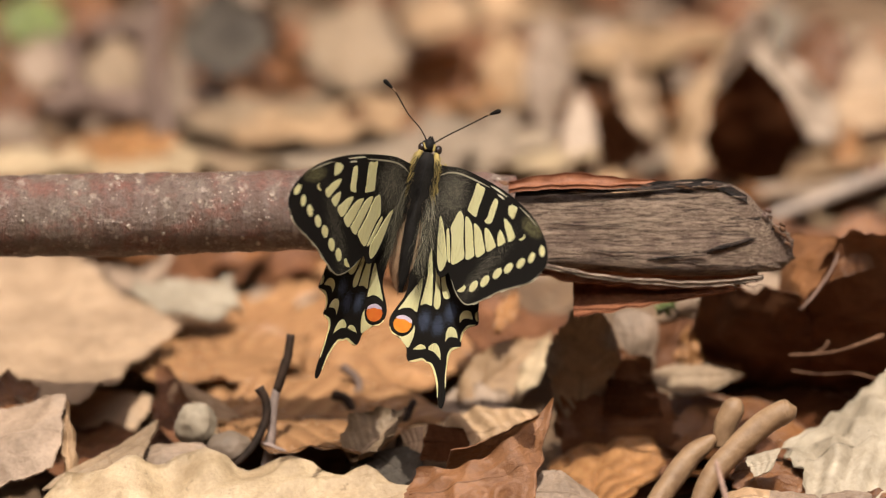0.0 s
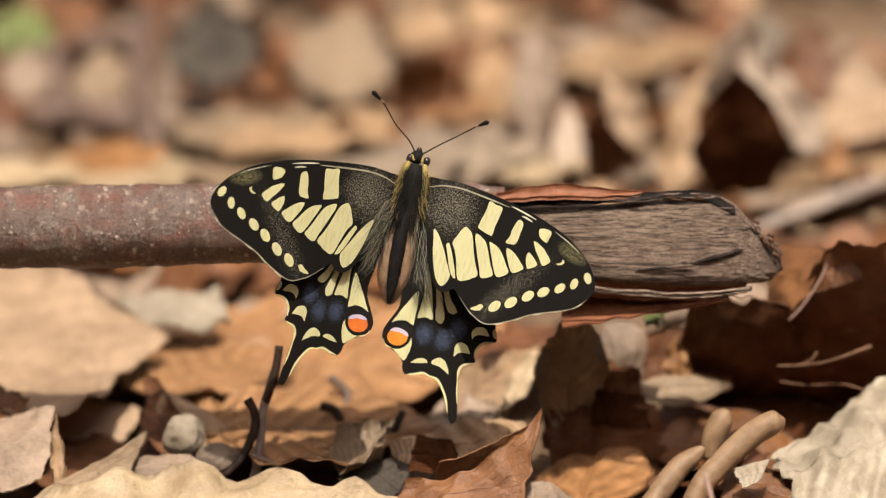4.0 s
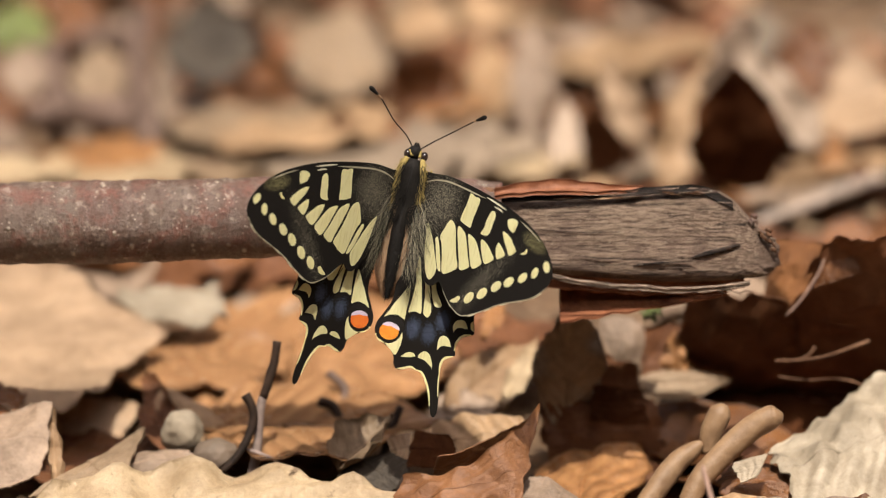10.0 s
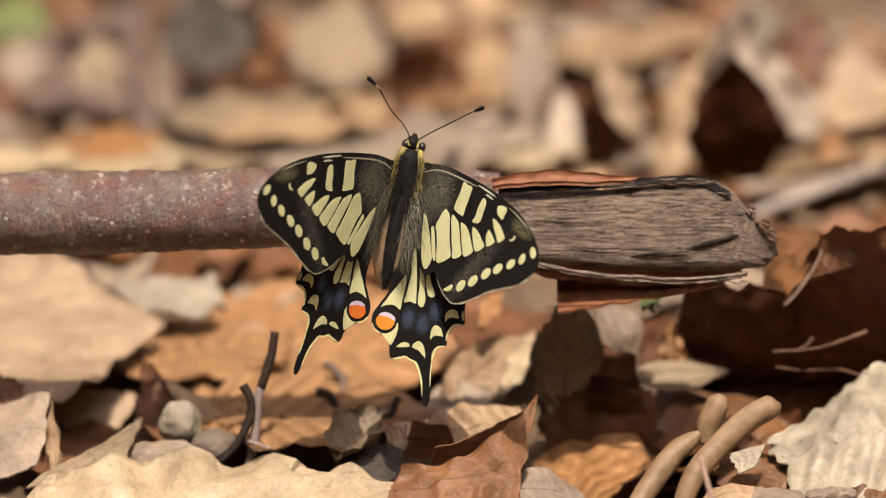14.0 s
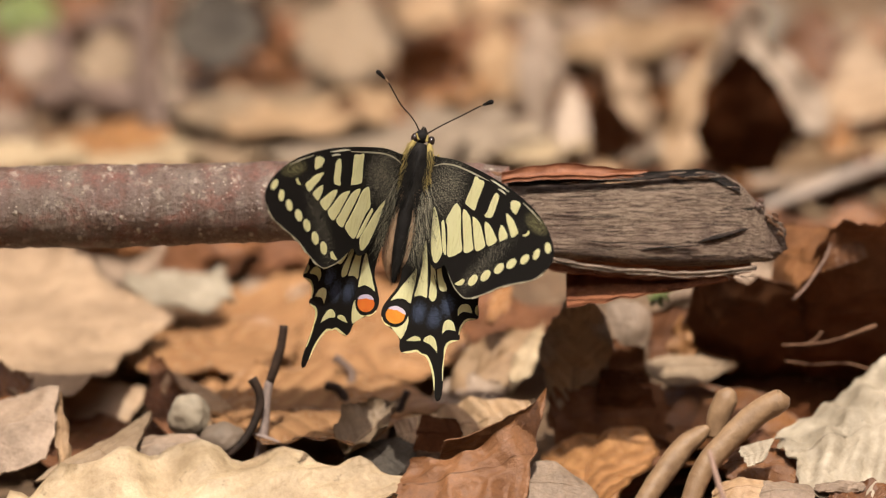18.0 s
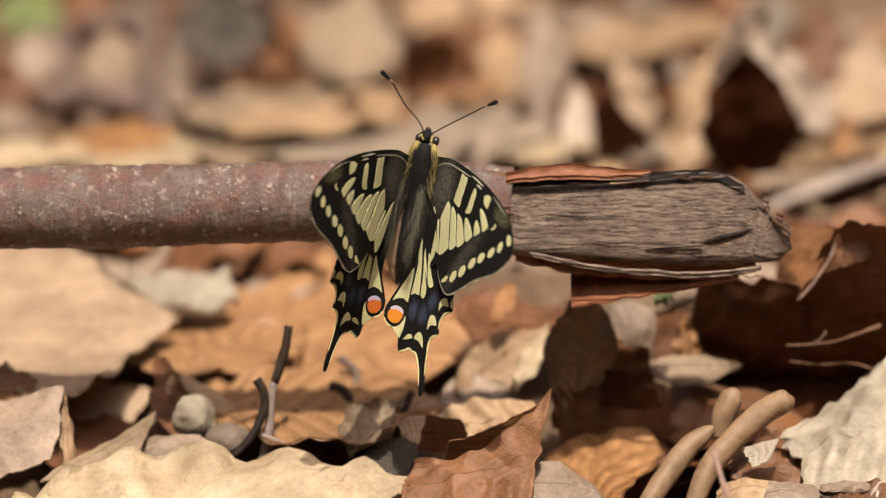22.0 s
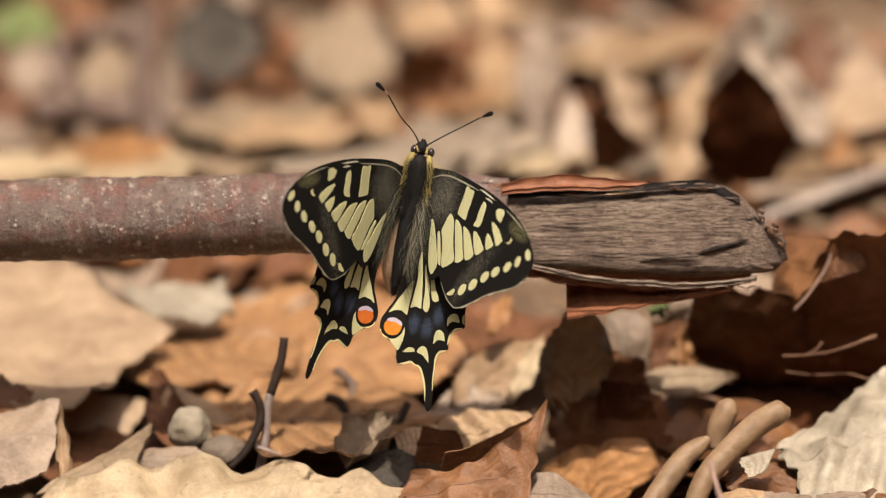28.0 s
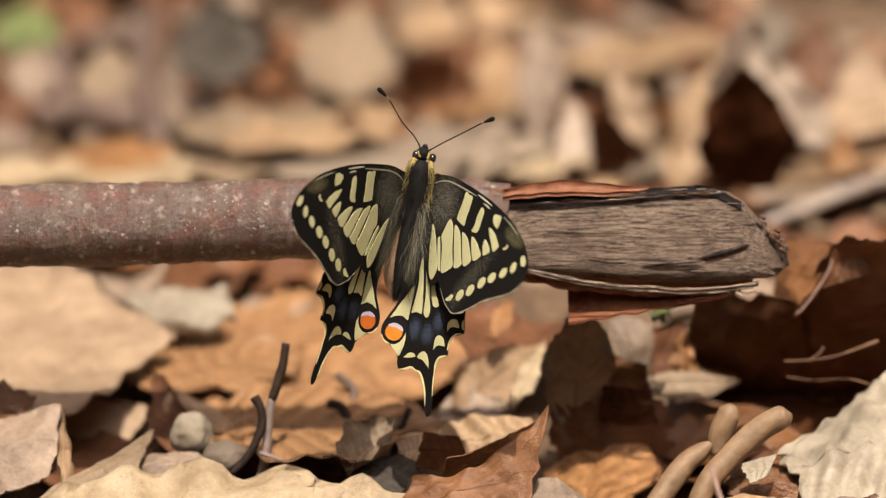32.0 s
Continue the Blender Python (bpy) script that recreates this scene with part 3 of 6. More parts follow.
    for i in range(11):
        h = rng.uniform(-6.6, 6.4)
        q = Vector((10.2, -0.1, 46.8)) + up * h + out * (math.sqrt(max(0.2, 52 - h * h)) - 0.35)
        ln = rng.uniform(0.5, 2.6)
        q = q + Vector((rng.uniform(-0.6, 0.4), 0, 0))
        put(tube("torn_flake", [q - Vector((2.5, 0, 0)) - out * 0.5, q, q + Vector((ln, 0, rng.uniform(-0.3, 0.3))) + out * rng.uniform(-0.3, 0.3)], [0.5, rng.uniform(0.35, 0.95), 0.1], BARK if i % 3 else RED_BROWN, br, segs=8, steps=4, rough=0.35, seed=40 + i))
    rng = random.Random(4)
    for i in range(5):
        px = rng.uniform(40, 56)
        h = rng.uniform(-6, 6.5)
        ln = rng.uniform(3, 10) * (1.2 if px < 44 else 0.7)
        q = Vector((px, -2.2, 44.0)) + up * (h - 0.6) + out * (4.3 - 0.02 * h * h - max(0, px - 48) * 0.22)
        r = rng.uniform(0.08, 0.18)
        put(tube("splinter", [q, q + Vector((ln * 0.5, 0, 0)) + out * 0.3 + up * rng.uniform(-0.3, 0.3), q + Vector((ln, 0, 0)) + up * rng.uniform(-0.5, 0.3)], [r * 0.5, r, r * 0.3], WOOD if i % 3 else PALE_FIBRE, br, segs=6, steps=4, rough=0.3, seed=i))
    shell("bark_strip", [(10.9, -3.3, 54.1), (16.3, -3.0, 54.8), (23.7, -2.8, 55.1), (31.0, -2.1, 54.4), (38.4, -1.1, 54.2)], [1.8, 2.7, 3.0, 2.0, 0.8], [-25, -30, -30, -30, -30], 70, RED_BARK, "curled strip of red-brown bark", 0.8, 0.3, 1)
    shell("torn_bark", [(11.6, -3.0, 52.4), (18.4, -2.8, 52.9), (26.8, -2.8, 53.3), (35.2, -2.4, 53.7), (43.6, -1.7, 54.1), (49.9, -1.5, 53.7), (55.2, -2.6, 51.3)], [0.8, 1.0, 1.2, 1.4, 1.6, 1.8, 1.4], [-40, -35, -30, -30, -30, -20, -20], 60, BLACK_BARK, "dark torn bark edge", 0.35, 0.45, 2)
    shell("lower_bark", [(15.3, -9.7, 41.5), (21.1, -9.4, 39.9), (28.9, -9.5, 38.4), (38.4, -9.7, 37.6), (47.8, -9.6, 37.2), (58.3, -9.1, 38.3)], [0.6, 0.7, 0.8, 0.85, 0.95, 0.7], [25, 25, 25, 25, 25, 20], 50, PALE_FIBRE, "pale fibrous edge of peeling bark", 0.5, 0.7, 3)
    shell("lower_layer", [(12.7, -5.8, 39.4), (17.5, -5.2, 38.3), (22.7, -4.6, 37.1), (31.2, -4.1, 35.9), (39.6, -4.3, 35.4), (48.0, -4.3, 35.3), (57.5, -4.9, 36.5)], [2.0, 2.6, 3.0, 3.0, 2.8, 2.4, 1.4], [5, 5, 0, 0, 0, 0, 0], 40, DARK_RED, "dark red bark layer", 0.6, 0.4, 4)
    shell("bark_flap", [(23.1, -4.1, 31.2), (29.1, -4.0, 31.6), (35.4, -3.9, 32.2), (41.8, -3.8, 32.7), (48.1, -4.5, 33.6), (54.3, -5.1, 34.7)], [11.0, 9.0, 6.6, 4.6, 2.6, 0.9], [-47, -47, -45, -42, -35, -30], 25, DARK_RED, "hanging flap of red-brown bark", 0.35, 0.2, 5)
    for line, r in (([(37.3, -8.4, 42.1), (41.5, -8.5, 42.3), (48.0, -8.2, 42.7)], 0.09), ([(47.4, -7.6, 43.0), (50.0, -7.4, 43.7), (53.4, -6.8, 44.4), (57.0, -5.8, 45.0)], 0.4), ([(25.8, -7.9, 43.5), (31.0, -8.2, 43.1), (35.2, -8.1, 43.2)], 0.1), ([(18.4, -5.7, 47.9), (26.8, -6.1, 47.4), (34.2, -6.1, 47.5)], 0.08), ([(36.6, -8.2, 41.6), (41.8, -8.2, 42.2), (47.6, -8.0, 42.4)], 0.22)):
        put(tube("crack", line, [0.04] + [r] * (len(line) - 2) + [0.04], BLACK_BARK, br, "dark crack in the wood", segs=8, steps=8, rough=0.6))
    edge = spline([(11.6, -3.0, 52.4), (18.4, -2.8, 52.9), (26.8, -2.8, 53.3), (35.2, -2.4, 53.7), (43.6, -1.7, 54.1), (49.9, -1.5, 53.7), (55.2, -2.6, 51.3)], 6)
    # torn fibres; the pale ones paint thin glints along the dark edge
    for i in range(26):
        q = edge[rng.randrange(8, len(edge) - 3)] + Vector((rng.uniform(-1, 1), -0.75, rng.uniform(-0.75, 0.65)))
        ln = rng.uniform(1.2, 3.8)
        put(tube("fibre_and_glint", [q, q + Vector((ln * 0.5, -0.1, 0.1)), q + Vector((ln, 0, rng.uniform(-0.25, 0.25)))], [0.04, rng.uniform(0.07, 0.15), 0.04], (PALE_FIBRE, RED_BROWN, BARK)[i % 3], br, segs=6, steps=3, rough=0.4, seed=70 + i))
    for i in range(12):
        q = (Vector(((58.8, -3.4, 49.3), (61.0, -3.6, 46.7), (62.5, -3.8, 43.9))[i % 3]) + Vector((rng.uniform(-1.2, 0.4), rng.uniform(-0.3, 0.5), rng.uniform(-1.0, 1.0))))
        put(tube("torn_flake", [q, q + Vector((rng.uniform(0.3, 0.9), 0, rng.uniform(-0.9, 0.1))), q + Vector((rng.uniform(0.6, 1.4), 0, rng.uniform(-1.9, -0.3)))], [0.3, rng.uniform(0.2, 0.5), 0.06], RED_BROWN if i % 3 else BARK, br, segs=7, steps=4, rough=0.5, seed=110 + i))
    for i in range(9):
        q = Vector((51.0, -8.2, 36.4)) + Vector((rng.uniform(0, 7), 0, rng.uniform(-0.3, 0.5)))
        put(tube("fibre", [q, q + Vector((rng.uniform(0.5, 1.6), -0.3, rng.uniform(-0.6, 0.2))), q + Vector((rng.uniform(1.2, 2.6), -0.4, rng.uniform(-1.6, 0.2)))], [0.1, 0.08, 0.03], PALE_FIBRE, br, segs=5, steps=3))
    return tagged(br, "reddish broken branch with split grey end and peeling bark", "branch")


build_branch()

# ---- butterfly ----
HINGE = 2.29


def wing_material(name, kind):
    """Black scales, with pale dust on the fore wing's base and outer band and blue dust on the hind wing; wing space in metres."""
    k = Nodes(name, 0.85, 0.08)
    ob = k.coords("Object")
    fine = k.noise(ob, 5200, 2, 0.6)
    x, y, _ = k.split(ob)
    x = k.math("ADD", k.math("ABSOLUTE", x), HINGE * MM)

    def blob(cx, cy, rx, ry, turn=0.0):
        ax = k.math("SUBTRACT", x, cx * MM)
        ay = k.math("SUBTRACT", y, cy * MM)
        c, s = math.cos(radians(turn)), math.sin(radians(turn))
        p = k.math("ADD", k.math("MULTIPLY", ax, c / (rx * MM)), k.math("MULTIPLY", ay, s / (rx * MM)))
        q = k.math("ADD", k.math("MULTIPLY", ax, -s / (ry * MM)), k.math("MULTIPLY", ay, c / (ry * MM)))
        d = k.math("ADD", k.math("MULTIPLY", p, p), k.math("MULTIPLY", q, q))
        return k.ramp(d, 0.0, 1.0, 1.0, 0.0)

    base = (0.0095, 0.008, 0.0068)
    if kind == "fore":
        (ax, ay), (bx, by), (cx, cy) = (8.6, -2.6), (24.2, -14.8), (34.6, -5.4)
        dust = k.math("MAXIMUM", blob(ax, ay, 8.5, 7.5), k.math("MULTIPLY", blob(bx, by, 15, 3.4, 50), 0.7))
        grit = k.ramp(k.math("ADD", fine, k.math("MULTIPLY", dust, 0.2)), 0.66, 0.8)
        col = k.mix(k.math("MULTIPLY", grit, k.ramp(dust, 0.0, 0.6, 0.0, 0.75)), base, (0.3, 0.27, 0.2))
        ol = blob(cx, cy, 3.6, 1.7, -20)
        col = k.mix(k.math("MULTIPLY", k.ramp(ol, 0.05, 0.9, 0.0, 0.7), k.ramp(fine, 0.42, 0.62)), col, (0.24, 0.215, 0.1))
    else:
        pts = [(16.7, -22.2), (14.3, -24.9), (10.7, -24.6)]
        blue = blob(*pts[0], 2.3, 2.8)
        for p in pts[1:]:
            blue = k.math("MAXIMUM", blue, blob(*p, 2.4, 2.9))
        grit = k.ramp(k.math("ADD", fine, k.math("MULTIPLY", blue, 0.28)), 0.66, 0.86)
        col = k.mix(k.math("MULTIPLY", grit, k.ramp(blue, 0.0, 0.35)), base, (0.062, 0.08, 0.13))
    k.colour(col)
    k.bump(k.noise(k.coords("Object", (1, 1, 1)), 2500, 3), 0.35, 0.0001)
    return k.thin(col, 0.1)


def yellow_material():
    k = Nodes("yellow_scales", 0.6, 0.2)
    ob = k.coords("Object")
    fine, wide = k.noise(ob, 4500, 3, 0.6), k.noise(ob, 260, 3, 0.5)
    col = k.mix(k.ramp(k.math("ADD", k.math("MULTIPLY", fine, 0.6), k.math("MULTIPLY", wide, 0.4)), 0.35, 0.65), (0.8, 0.735, 0.37), (0.87, 0.82, 0.48))
    comb = k.noise(k.coords("Object", (1, 0.12, 1)), 2600, 2, 0.5)
    col = k.mix(k.ramp(comb, 0.52, 0.68, 0.0, 0.4), col, (0.6, 0.52, 0.22))
    k.colour(col)
    k.bump(fine, 0.3, 0.0001)
    return k.thin(col, 0.42)


FORE, HIND, YELLOW = wing_material("forewing_scales", "fore"), wing_material("hindwing_scales", "hind"), yellow_material()
ORANGE_SCALE = plain("orange_scales", (0.58, 0.1, 0.02), (0.7, 0.2, 0.03), 0.6, 3500, 0.2, 0.3, 0.0001, 0.2)
AMBER_SCALE = plain("amber_scales", (0.64, 0.18, 0.02), (0.74, 0.29, 0.035), 0.6, 3500, 0.2, 0.3, 0.0001, 0.2)
LILAC = plain("lilac_scales", (0.42, 0.36, 0.5), (0.6, 0.5, 0.56), 0.6, 3500, 0.2, 0.3, 0.0001, 0.1)
JET = plain("black_scales", (0.006, 0.005, 0.0045), (0.013, 0.011, 0.0095), 0.7, 2500, 0.1, 0.4, 0.0002)
EYE = plain("compound_eye", (0.012, 0.008, 0.007), (0.03, 0.02, 0.017), 0.18, 3000, 0.6, 0.1, 0.0001)
YELLOW_FUR = plain("yellow_fur", (0.13, 0.09, 0.025), (0.36, 0.27, 0.09), 0.7, 1500, 0.2, 0.6, 0.0003)
TAN_FUR = plain("tan_fur", (0.22, 0.135, 0.075), (0.4, 0.26, 0.16), 0.7, 1800, 0.2, 0.6, 0.0003, 0.15)
PALE_SCALE = plain("pale_scales", (0.42, 0.39, 0.28), (0.6, 0.56, 0.42), 0.6, 2500, 0.2, 0.3, 0.0001)
GREY_HAIR = plain("grey_hair", (0.22, 0.195, 0.13), (0.46, 0.42, 0.31), 0.6, 800, 0.3, 0.2, 0.0001, 0.15)
DARK_HAIR = plain("dark_hair", (0.004, 0.0035, 0.003), (0.018, 0.015, 0.012), 0.6, 800, 0.08, 0.2, 0.0001)
VEIN = plain("wing_vein", (0.012, 0.01, 0.008), (0.025, 0.02, 0.015), 0.5, 2000)

UP = Vector((0, math.sin(radians(25)), math.cos(radians(25))))
BACK = Vector((0, -math.cos(radians(25)), math.sin(radians(25))))
AXIS_X = Vector((0.979, 0, 0)) - UP * 0.203
AXIS_Y = Vector((0.203, 0, 0)) + UP * 0.979
PERCH = Matrix.Translation(Vector((-5.03, -8.10, 58.02)) * MM) @ Matrix((AXIS_X, AXIS_Y, BACK)).transposed().to_4x4()


def plate(name, outline, z0, z1, material, side, parent, label=""):
    """A thin plate from an outline in wing millimetres (outwards, forwards); side is -1 for the left wing. The hinge is the origin line x = 0."""
    n = len(outline)
    pts = [Vector((side * (p[0] - HINGE) * MM, p[1] * MM, 0)) for p in outline]
    tris = geometry.tessellate_polygon([pts])
    verts = [(p.x, p.y, z * MM) for z in (z0, z1) for p in pts]
    faces = [tuple(t) for t in tris] + [tuple(n + k for k in t) for t in tris]
    faces += [(i, (i + 1) % n, n + (i + 1) % n, n + i) for i in range(n)]
    bm = bmesh.new()
    made = [bm.verts.new(v) for v in verts]
    for f in faces:
        bm.faces.new([made[k] for k in f])
    if z0 < 0:
        # the inner lobe of a hind wing bends up beside the abdomen
        for axis, cuts in (((side, 0, 0), range(2, 11)), ((0, -1, 0), range(10, 31, 3))):
            for cut in cuts:
                at = Vector(axis) * ((cut - HINGE) if axis[0] else cut) * MM
                bmesh.ops.bisect_plane(bm, geom=bm.verts[:] + bm.edges[:] + bm.faces[:], plane_co=at, plane_no=axis)
        for v in bm.verts:
            x, y = abs(v.co.x) / MM + HINGE, v.co.y / MM
            v.co.z += 0.035 * max(0.0, 10 - x) ** 2 * min(1.0, max(0.0, (-y - 10) / 12)) * MM
    else:
        # a fore wing droops towards its tip
        for cut in range(14, 39, 3):
            bmesh.ops.bisect_plane(bm, geom=bm.verts[:] + bm.edges[:] + bm.faces[:], plane_co=(side * (cut - HINGE) * MM, 0, 0), plane_no=(side, 0, 0))
        for v in bm.verts:
            v.co.z -= 0.005 * max(0.0, abs(v.co.x) / MM + HINGE - 14) ** 2 * MM
    ob = part(name, bm, material, parent, label)
    ob.data.polygons.foreach_set("use_smooth", [False] * len(ob.data.polygons))
    return ob


def smooth_loop(points, n=5):
    p = [Vector((*q, 0)) for q in points]
    out, m = [], len(p)
    for i in range(m):
        a, b, c, d = p[i - 1], p[i], p[(i + 1) % m], p[(i + 2) % m]
        for j in range(n):
            t = j / n
            q = 0.5 * ((2 * b) + (c - a) * t + (2 * a - 5 * b + 4 * c - d) * t * t + (3 * b - a - 3 * c + d) * t ** 3)
            out.append((q.x, q.y))
    return out


def streak(a, b, wa, wb, square=3.5, bow=0.0):
    """The outline of a patch between two veins, from a to b, as wide as wa and wb there; square: how blunt its ends are, bow: how far it bends."""
    a, b = Vector((*a, 0)), Vector((*b, 0))
    x = b - a
    y = Vector((-x.y, x.x, 0)).normalized()
    out = []
    for i in range(28):
        t = 2 * math.pi * i / 28
        c, s = math.cos(t), math.sin(t)
        p = (math.copysign(abs(c) ** (2 / square), c) + 1) / 2
        q = math.copysign(abs(s) ** (2 / square), s) * 0.5 * (wa + (wb - wa) * p) + bow * math.sin(math.pi * p)
        r = a + x * p + y * q
        out.append((r.x, r.y))
    return out


def oval(c, rx, ry, turn=0.0, n=20):
    co, si = math.cos(radians(turn)), math.sin(radians(turn))
    return [(c[0] + rx * math.cos(t) * co - ry * math.sin(t) * si, c[1] + rx * math.cos(t) * si + ry * math.sin(t) * co) for t in (2 * math.pi * i / n for i in range(n))]


def ribbon(points, width):
    """A narrow band along a line, pointed at both ends."""
    line = [Vector((p.x, p.y)) for p in spline([(*q, 0) for q in points], 6)]
    left, right = [], []
    for i, p in enumerate(line):
        d = (line[min(i + 1, len(line) - 1)] - line[max(i - 1, 0)]).normalized()
        w = width / 2 * min(1.0, 0.25 + 3 * min(i, len(line) - 1 - i) / len(line))
        left.append((p.x - d.y * w, p.y + d.x * w))
        right.append((p.x + d.y * w, p.y - d.x * w))
    return left + right[::-1]


FORE_EDGE = [(1.9, 1.7), (4.7, 2.1), (9.6, 2.3), (15.6, 1.7), (21.5, 0.8), (27.2, -0.5), (32.8, -2.6), (36.8, -5.2), (39.2, -8.0), (40.1, -10.6), (39.4, -12.7), (37.1, -15.0), (33.8, -16.4), (29.8, -17.9), (25.7, -20.1), (21.7, -21.6), (18.9, -20.95), (16.5, -19.5), (14.6, -17.9), (13.1, -16.9), (12.1, -17.5), (10.9, -18.0), (9.4, -17.6), (7.9, -16.0), (5.9, -12.1), (4.4, -7.8), (2.6, -4.6), (0.7, -1.5)]
HIND_EDGE = [(1.3, -1.1), (1.9, -6.9), (3.5, -12.4), (4.9, -17.4), (5.1, -20.6), (4.1, -23.1), (3.3, -25.2), (3.5, -27.0), (4.8, -28.2), (6.6, -29.2), (7.7, -30.3), (8.1, -31.8), (9.0, -32.6), (10.5, -32.2), (11.9, -31.7), (13.2, -31.9), (14.6, -32.1), (16.0, -33.5), (17.2, -35.5), (18.1, -38.0), (18.6, -39.2), (19.3, -39.6), (19.8, -38.7), (19.6, -36.6), (18.9, -33.6), (18.4, -31.4), (18.4, -30.0), (18.9, -28.8), (20.2, -28.1), (21.0, -27.6), (20.7, -26.5), (20.9, -25.1), (22.0, -24.0), (24.0, -23.2), (23.9, -22.0), (23.4, -20.7), (23.1, -19.2), (21.6, -17.0), (17.7, -13.0), (11.5, -6.8), (5.1, -2.2)]


def patch(*points):
    """The outline of a wing cell through the given places, its edge a little uneven as rows of scales are."""
    rng = random.Random(len(points) * 7 + int(abs(points[0][0]) * 50))
    loop = smooth_loop(points, 4)
    turn = sum(a[0] * b[1] - b[0] * a[1] for a, b in zip(loop, loop[1:] + loop[:1]))
    out = []
    for i, (x, y) in enumerate(loop):
        (ax, ay), (bx, by) = loop[i - 1], loop[(i + 1) % len(loop)]
        d = math.hypot(bx - ax, by - ay) or 1.0
        k = math.copysign(0.14, turn) / d
        out.append((x - (by - ay) * k + rng.uniform(-0.04, 0.04), y + (bx - ax) * k + rng.uniform(-0.04, 0.04)))
    return out


def build_wings(bf, side):
    tag = "left" if side < 0 else "right"
    fw = plate("forewing", smooth_loop(FORE_EDGE), 0.0, 0.14, FORE, side, bf, "black " + tag + " forewing with pale yellow cells")
    hw = plate("hindwing", smooth_loop(HIND_EDGE), -0.3, -0.16, HIND, side, bf, "black " + tag + " hindwing with blue dust, orange spot and tail")
    # fore wing: two bars in the cell, spots near the tip, the row of long cells
    for c in (patch((19.3, -0.4), (17.7, 0.1), (16.2, 0.4), (15.8, -1.4), (15.0, -4.4), (15.3, -5.1), (17.6, -5.8), (18.4, -5.7), (18.7, -3.8)),
              patch((24.1, -2.1), (22.9, -1.6), (22.1, -3.3), (21.8, -5.1), (21.2, -6.1), (21.7, -6.5), (23.2, -6.4), (23.8, -5.6), (24.0, -4.0)),
              patch((29.9, -2.4), (28.8, -2.0), (27.4, -2.3), (27.4, -3.2), (27.8, -4.0), (29.3, -4.7), (29.8, -3.7)),
              patch((33.7, -7.2), (33.1, -6.7), (32.9, -7.3), (32.0, -7.8), (32.5, -8.1), (33.2, -7.9)),
              patch((31.0, -7.8), (30.1, -6.5), (28.7, -5.3), (27.1, -4.7), (26.8, -5.1), (27.5, -6.4), (28.7, -7.9), (29.6, -8.9)),
              patch((28.7, -9.0), (27.7, -7.7), (26.5, -6.9), (26.1, -7.3), (26.0, -8.3), (26.3, -9.2), (27.0, -10.1)),
              patch((26.2, -10.2), (25.0, -8.7), (23.2, -7.4), (21.9, -7.1), (21.9, -8.0), (22.6, -9.5), (24.1, -11.5)),
              patch((23.5, -11.6), (22.3, -9.7), (20.8, -7.8), (18.9, -6.9), (18.1, -6.9), (18.4, -7.9), (19.5, -10.2), (21.2, -12.9)),
              patch((20.5, -12.8), (19.6, -10.9), (18.3, -8.3), (17.1, -6.7), (15.2, -5.9), (14.9, -6.8), (16.0, -9.5), (17.2, -12.0), (18.1, -13.8)),
              patch((17.5, -13.4), (16.6, -11.6), (15.6, -9.6), (14.8, -7.3), (14.0, -5.9), (12.6, -5.2), (11.7, -5.9), (10.9, -7.5), (10.4, -8.8), (11.3, -10.1), (12.3, -12.4), (13.3, -15.1), (14.9, -15.1), (16.3, -14.4)),
              patch((13.0, -15.1), (12.8, -14.2), (12.0, -12.4), (10.7, -9.9), (9.8, -8.8), (9.2, -9.4), (9.8, -10.8), (10.9, -13.2), (12.0, -14.8)),
              patch((11.6, -15.6), (11.7, -14.5), (10.6, -12.7), (9.3, -10.5), (7.7, -8.3), (6.3, -7.0), (5.8, -7.4), (6.3, -9.2), (6.7, -11.1), (7.6, -13.8), (8.7, -15.9), (9.9, -17.0), (10.9, -16.8))):
        plate("yellow_patch", c, 0.13, 0.2, YELLOW, side, fw)
    for c, r, tilt in (((38.5, -9.0), 1.0, 115), ((36.3, -10.6), 1.0, 75), ((33.9, -12.0), 1.1, 50), ((31.0, -13.4), 1.2, 42), ((28.3, -14.8), 1.25, 45), ((25.3, -16.7), 1.3, 45), ((22.3, -18.1), 1.3, 45)):
        plate("yellow_spot", oval(c, 1.04 * r, 0.66 * r, tilt), 0.13, 0.2, YELLOW, side, fw)
    plate("yellow_spot", patch((20.2, -18.6), (19.5, -18.2), (18.8, -18.6), (17.4, -19.6), (18.3, -19.9), (19.6, -19.6)), 0.13, 0.2, YELLOW, side, fw)
    # pale scales under the front edge and on the fringe of the outer one
    plate("pale_streak", ribbon([(2.9, 0.2), (5.6, 1.0), (9.2, 1.3), (13.2, 1.0), (17.5, 0.5), (20.5, 0.1)], 0.3), 0.13, 0.18, GREY_HAIR, side, fw)
    plate("pale_streak", ribbon([(20.8, 0.4), (23.2, -0.1), (26.3, -0.9)], 0.28), 0.13, 0.18, PALE_SCALE, side, fw)
    plate("pale_streak", ribbon([(23.3, -0.9), (24.5, -1.1), (25.7, -1.5)], 0.3), 0.13, 0.18, PALE_SCALE, side, fw)
    plate("pale_streak", ribbon([(30.4, -2.2), (33.2, -3.4), (35.9, -4.9)], 0.18), 0.13, 0.18, GREY_HAIR, side, fw)
    plate("fringe", ribbon([(39.4, -12.7), (37.1, -15.0), (33.8, -16.4), (29.8, -17.9), (25.7, -20.1), (21.7, -21.6), (18.9, -20.95), (16.5, -19.5), (14.6, -17.9)], 0.16), 0.03, 0.17, GREY_HAIR, side, fw, "pale fringe")
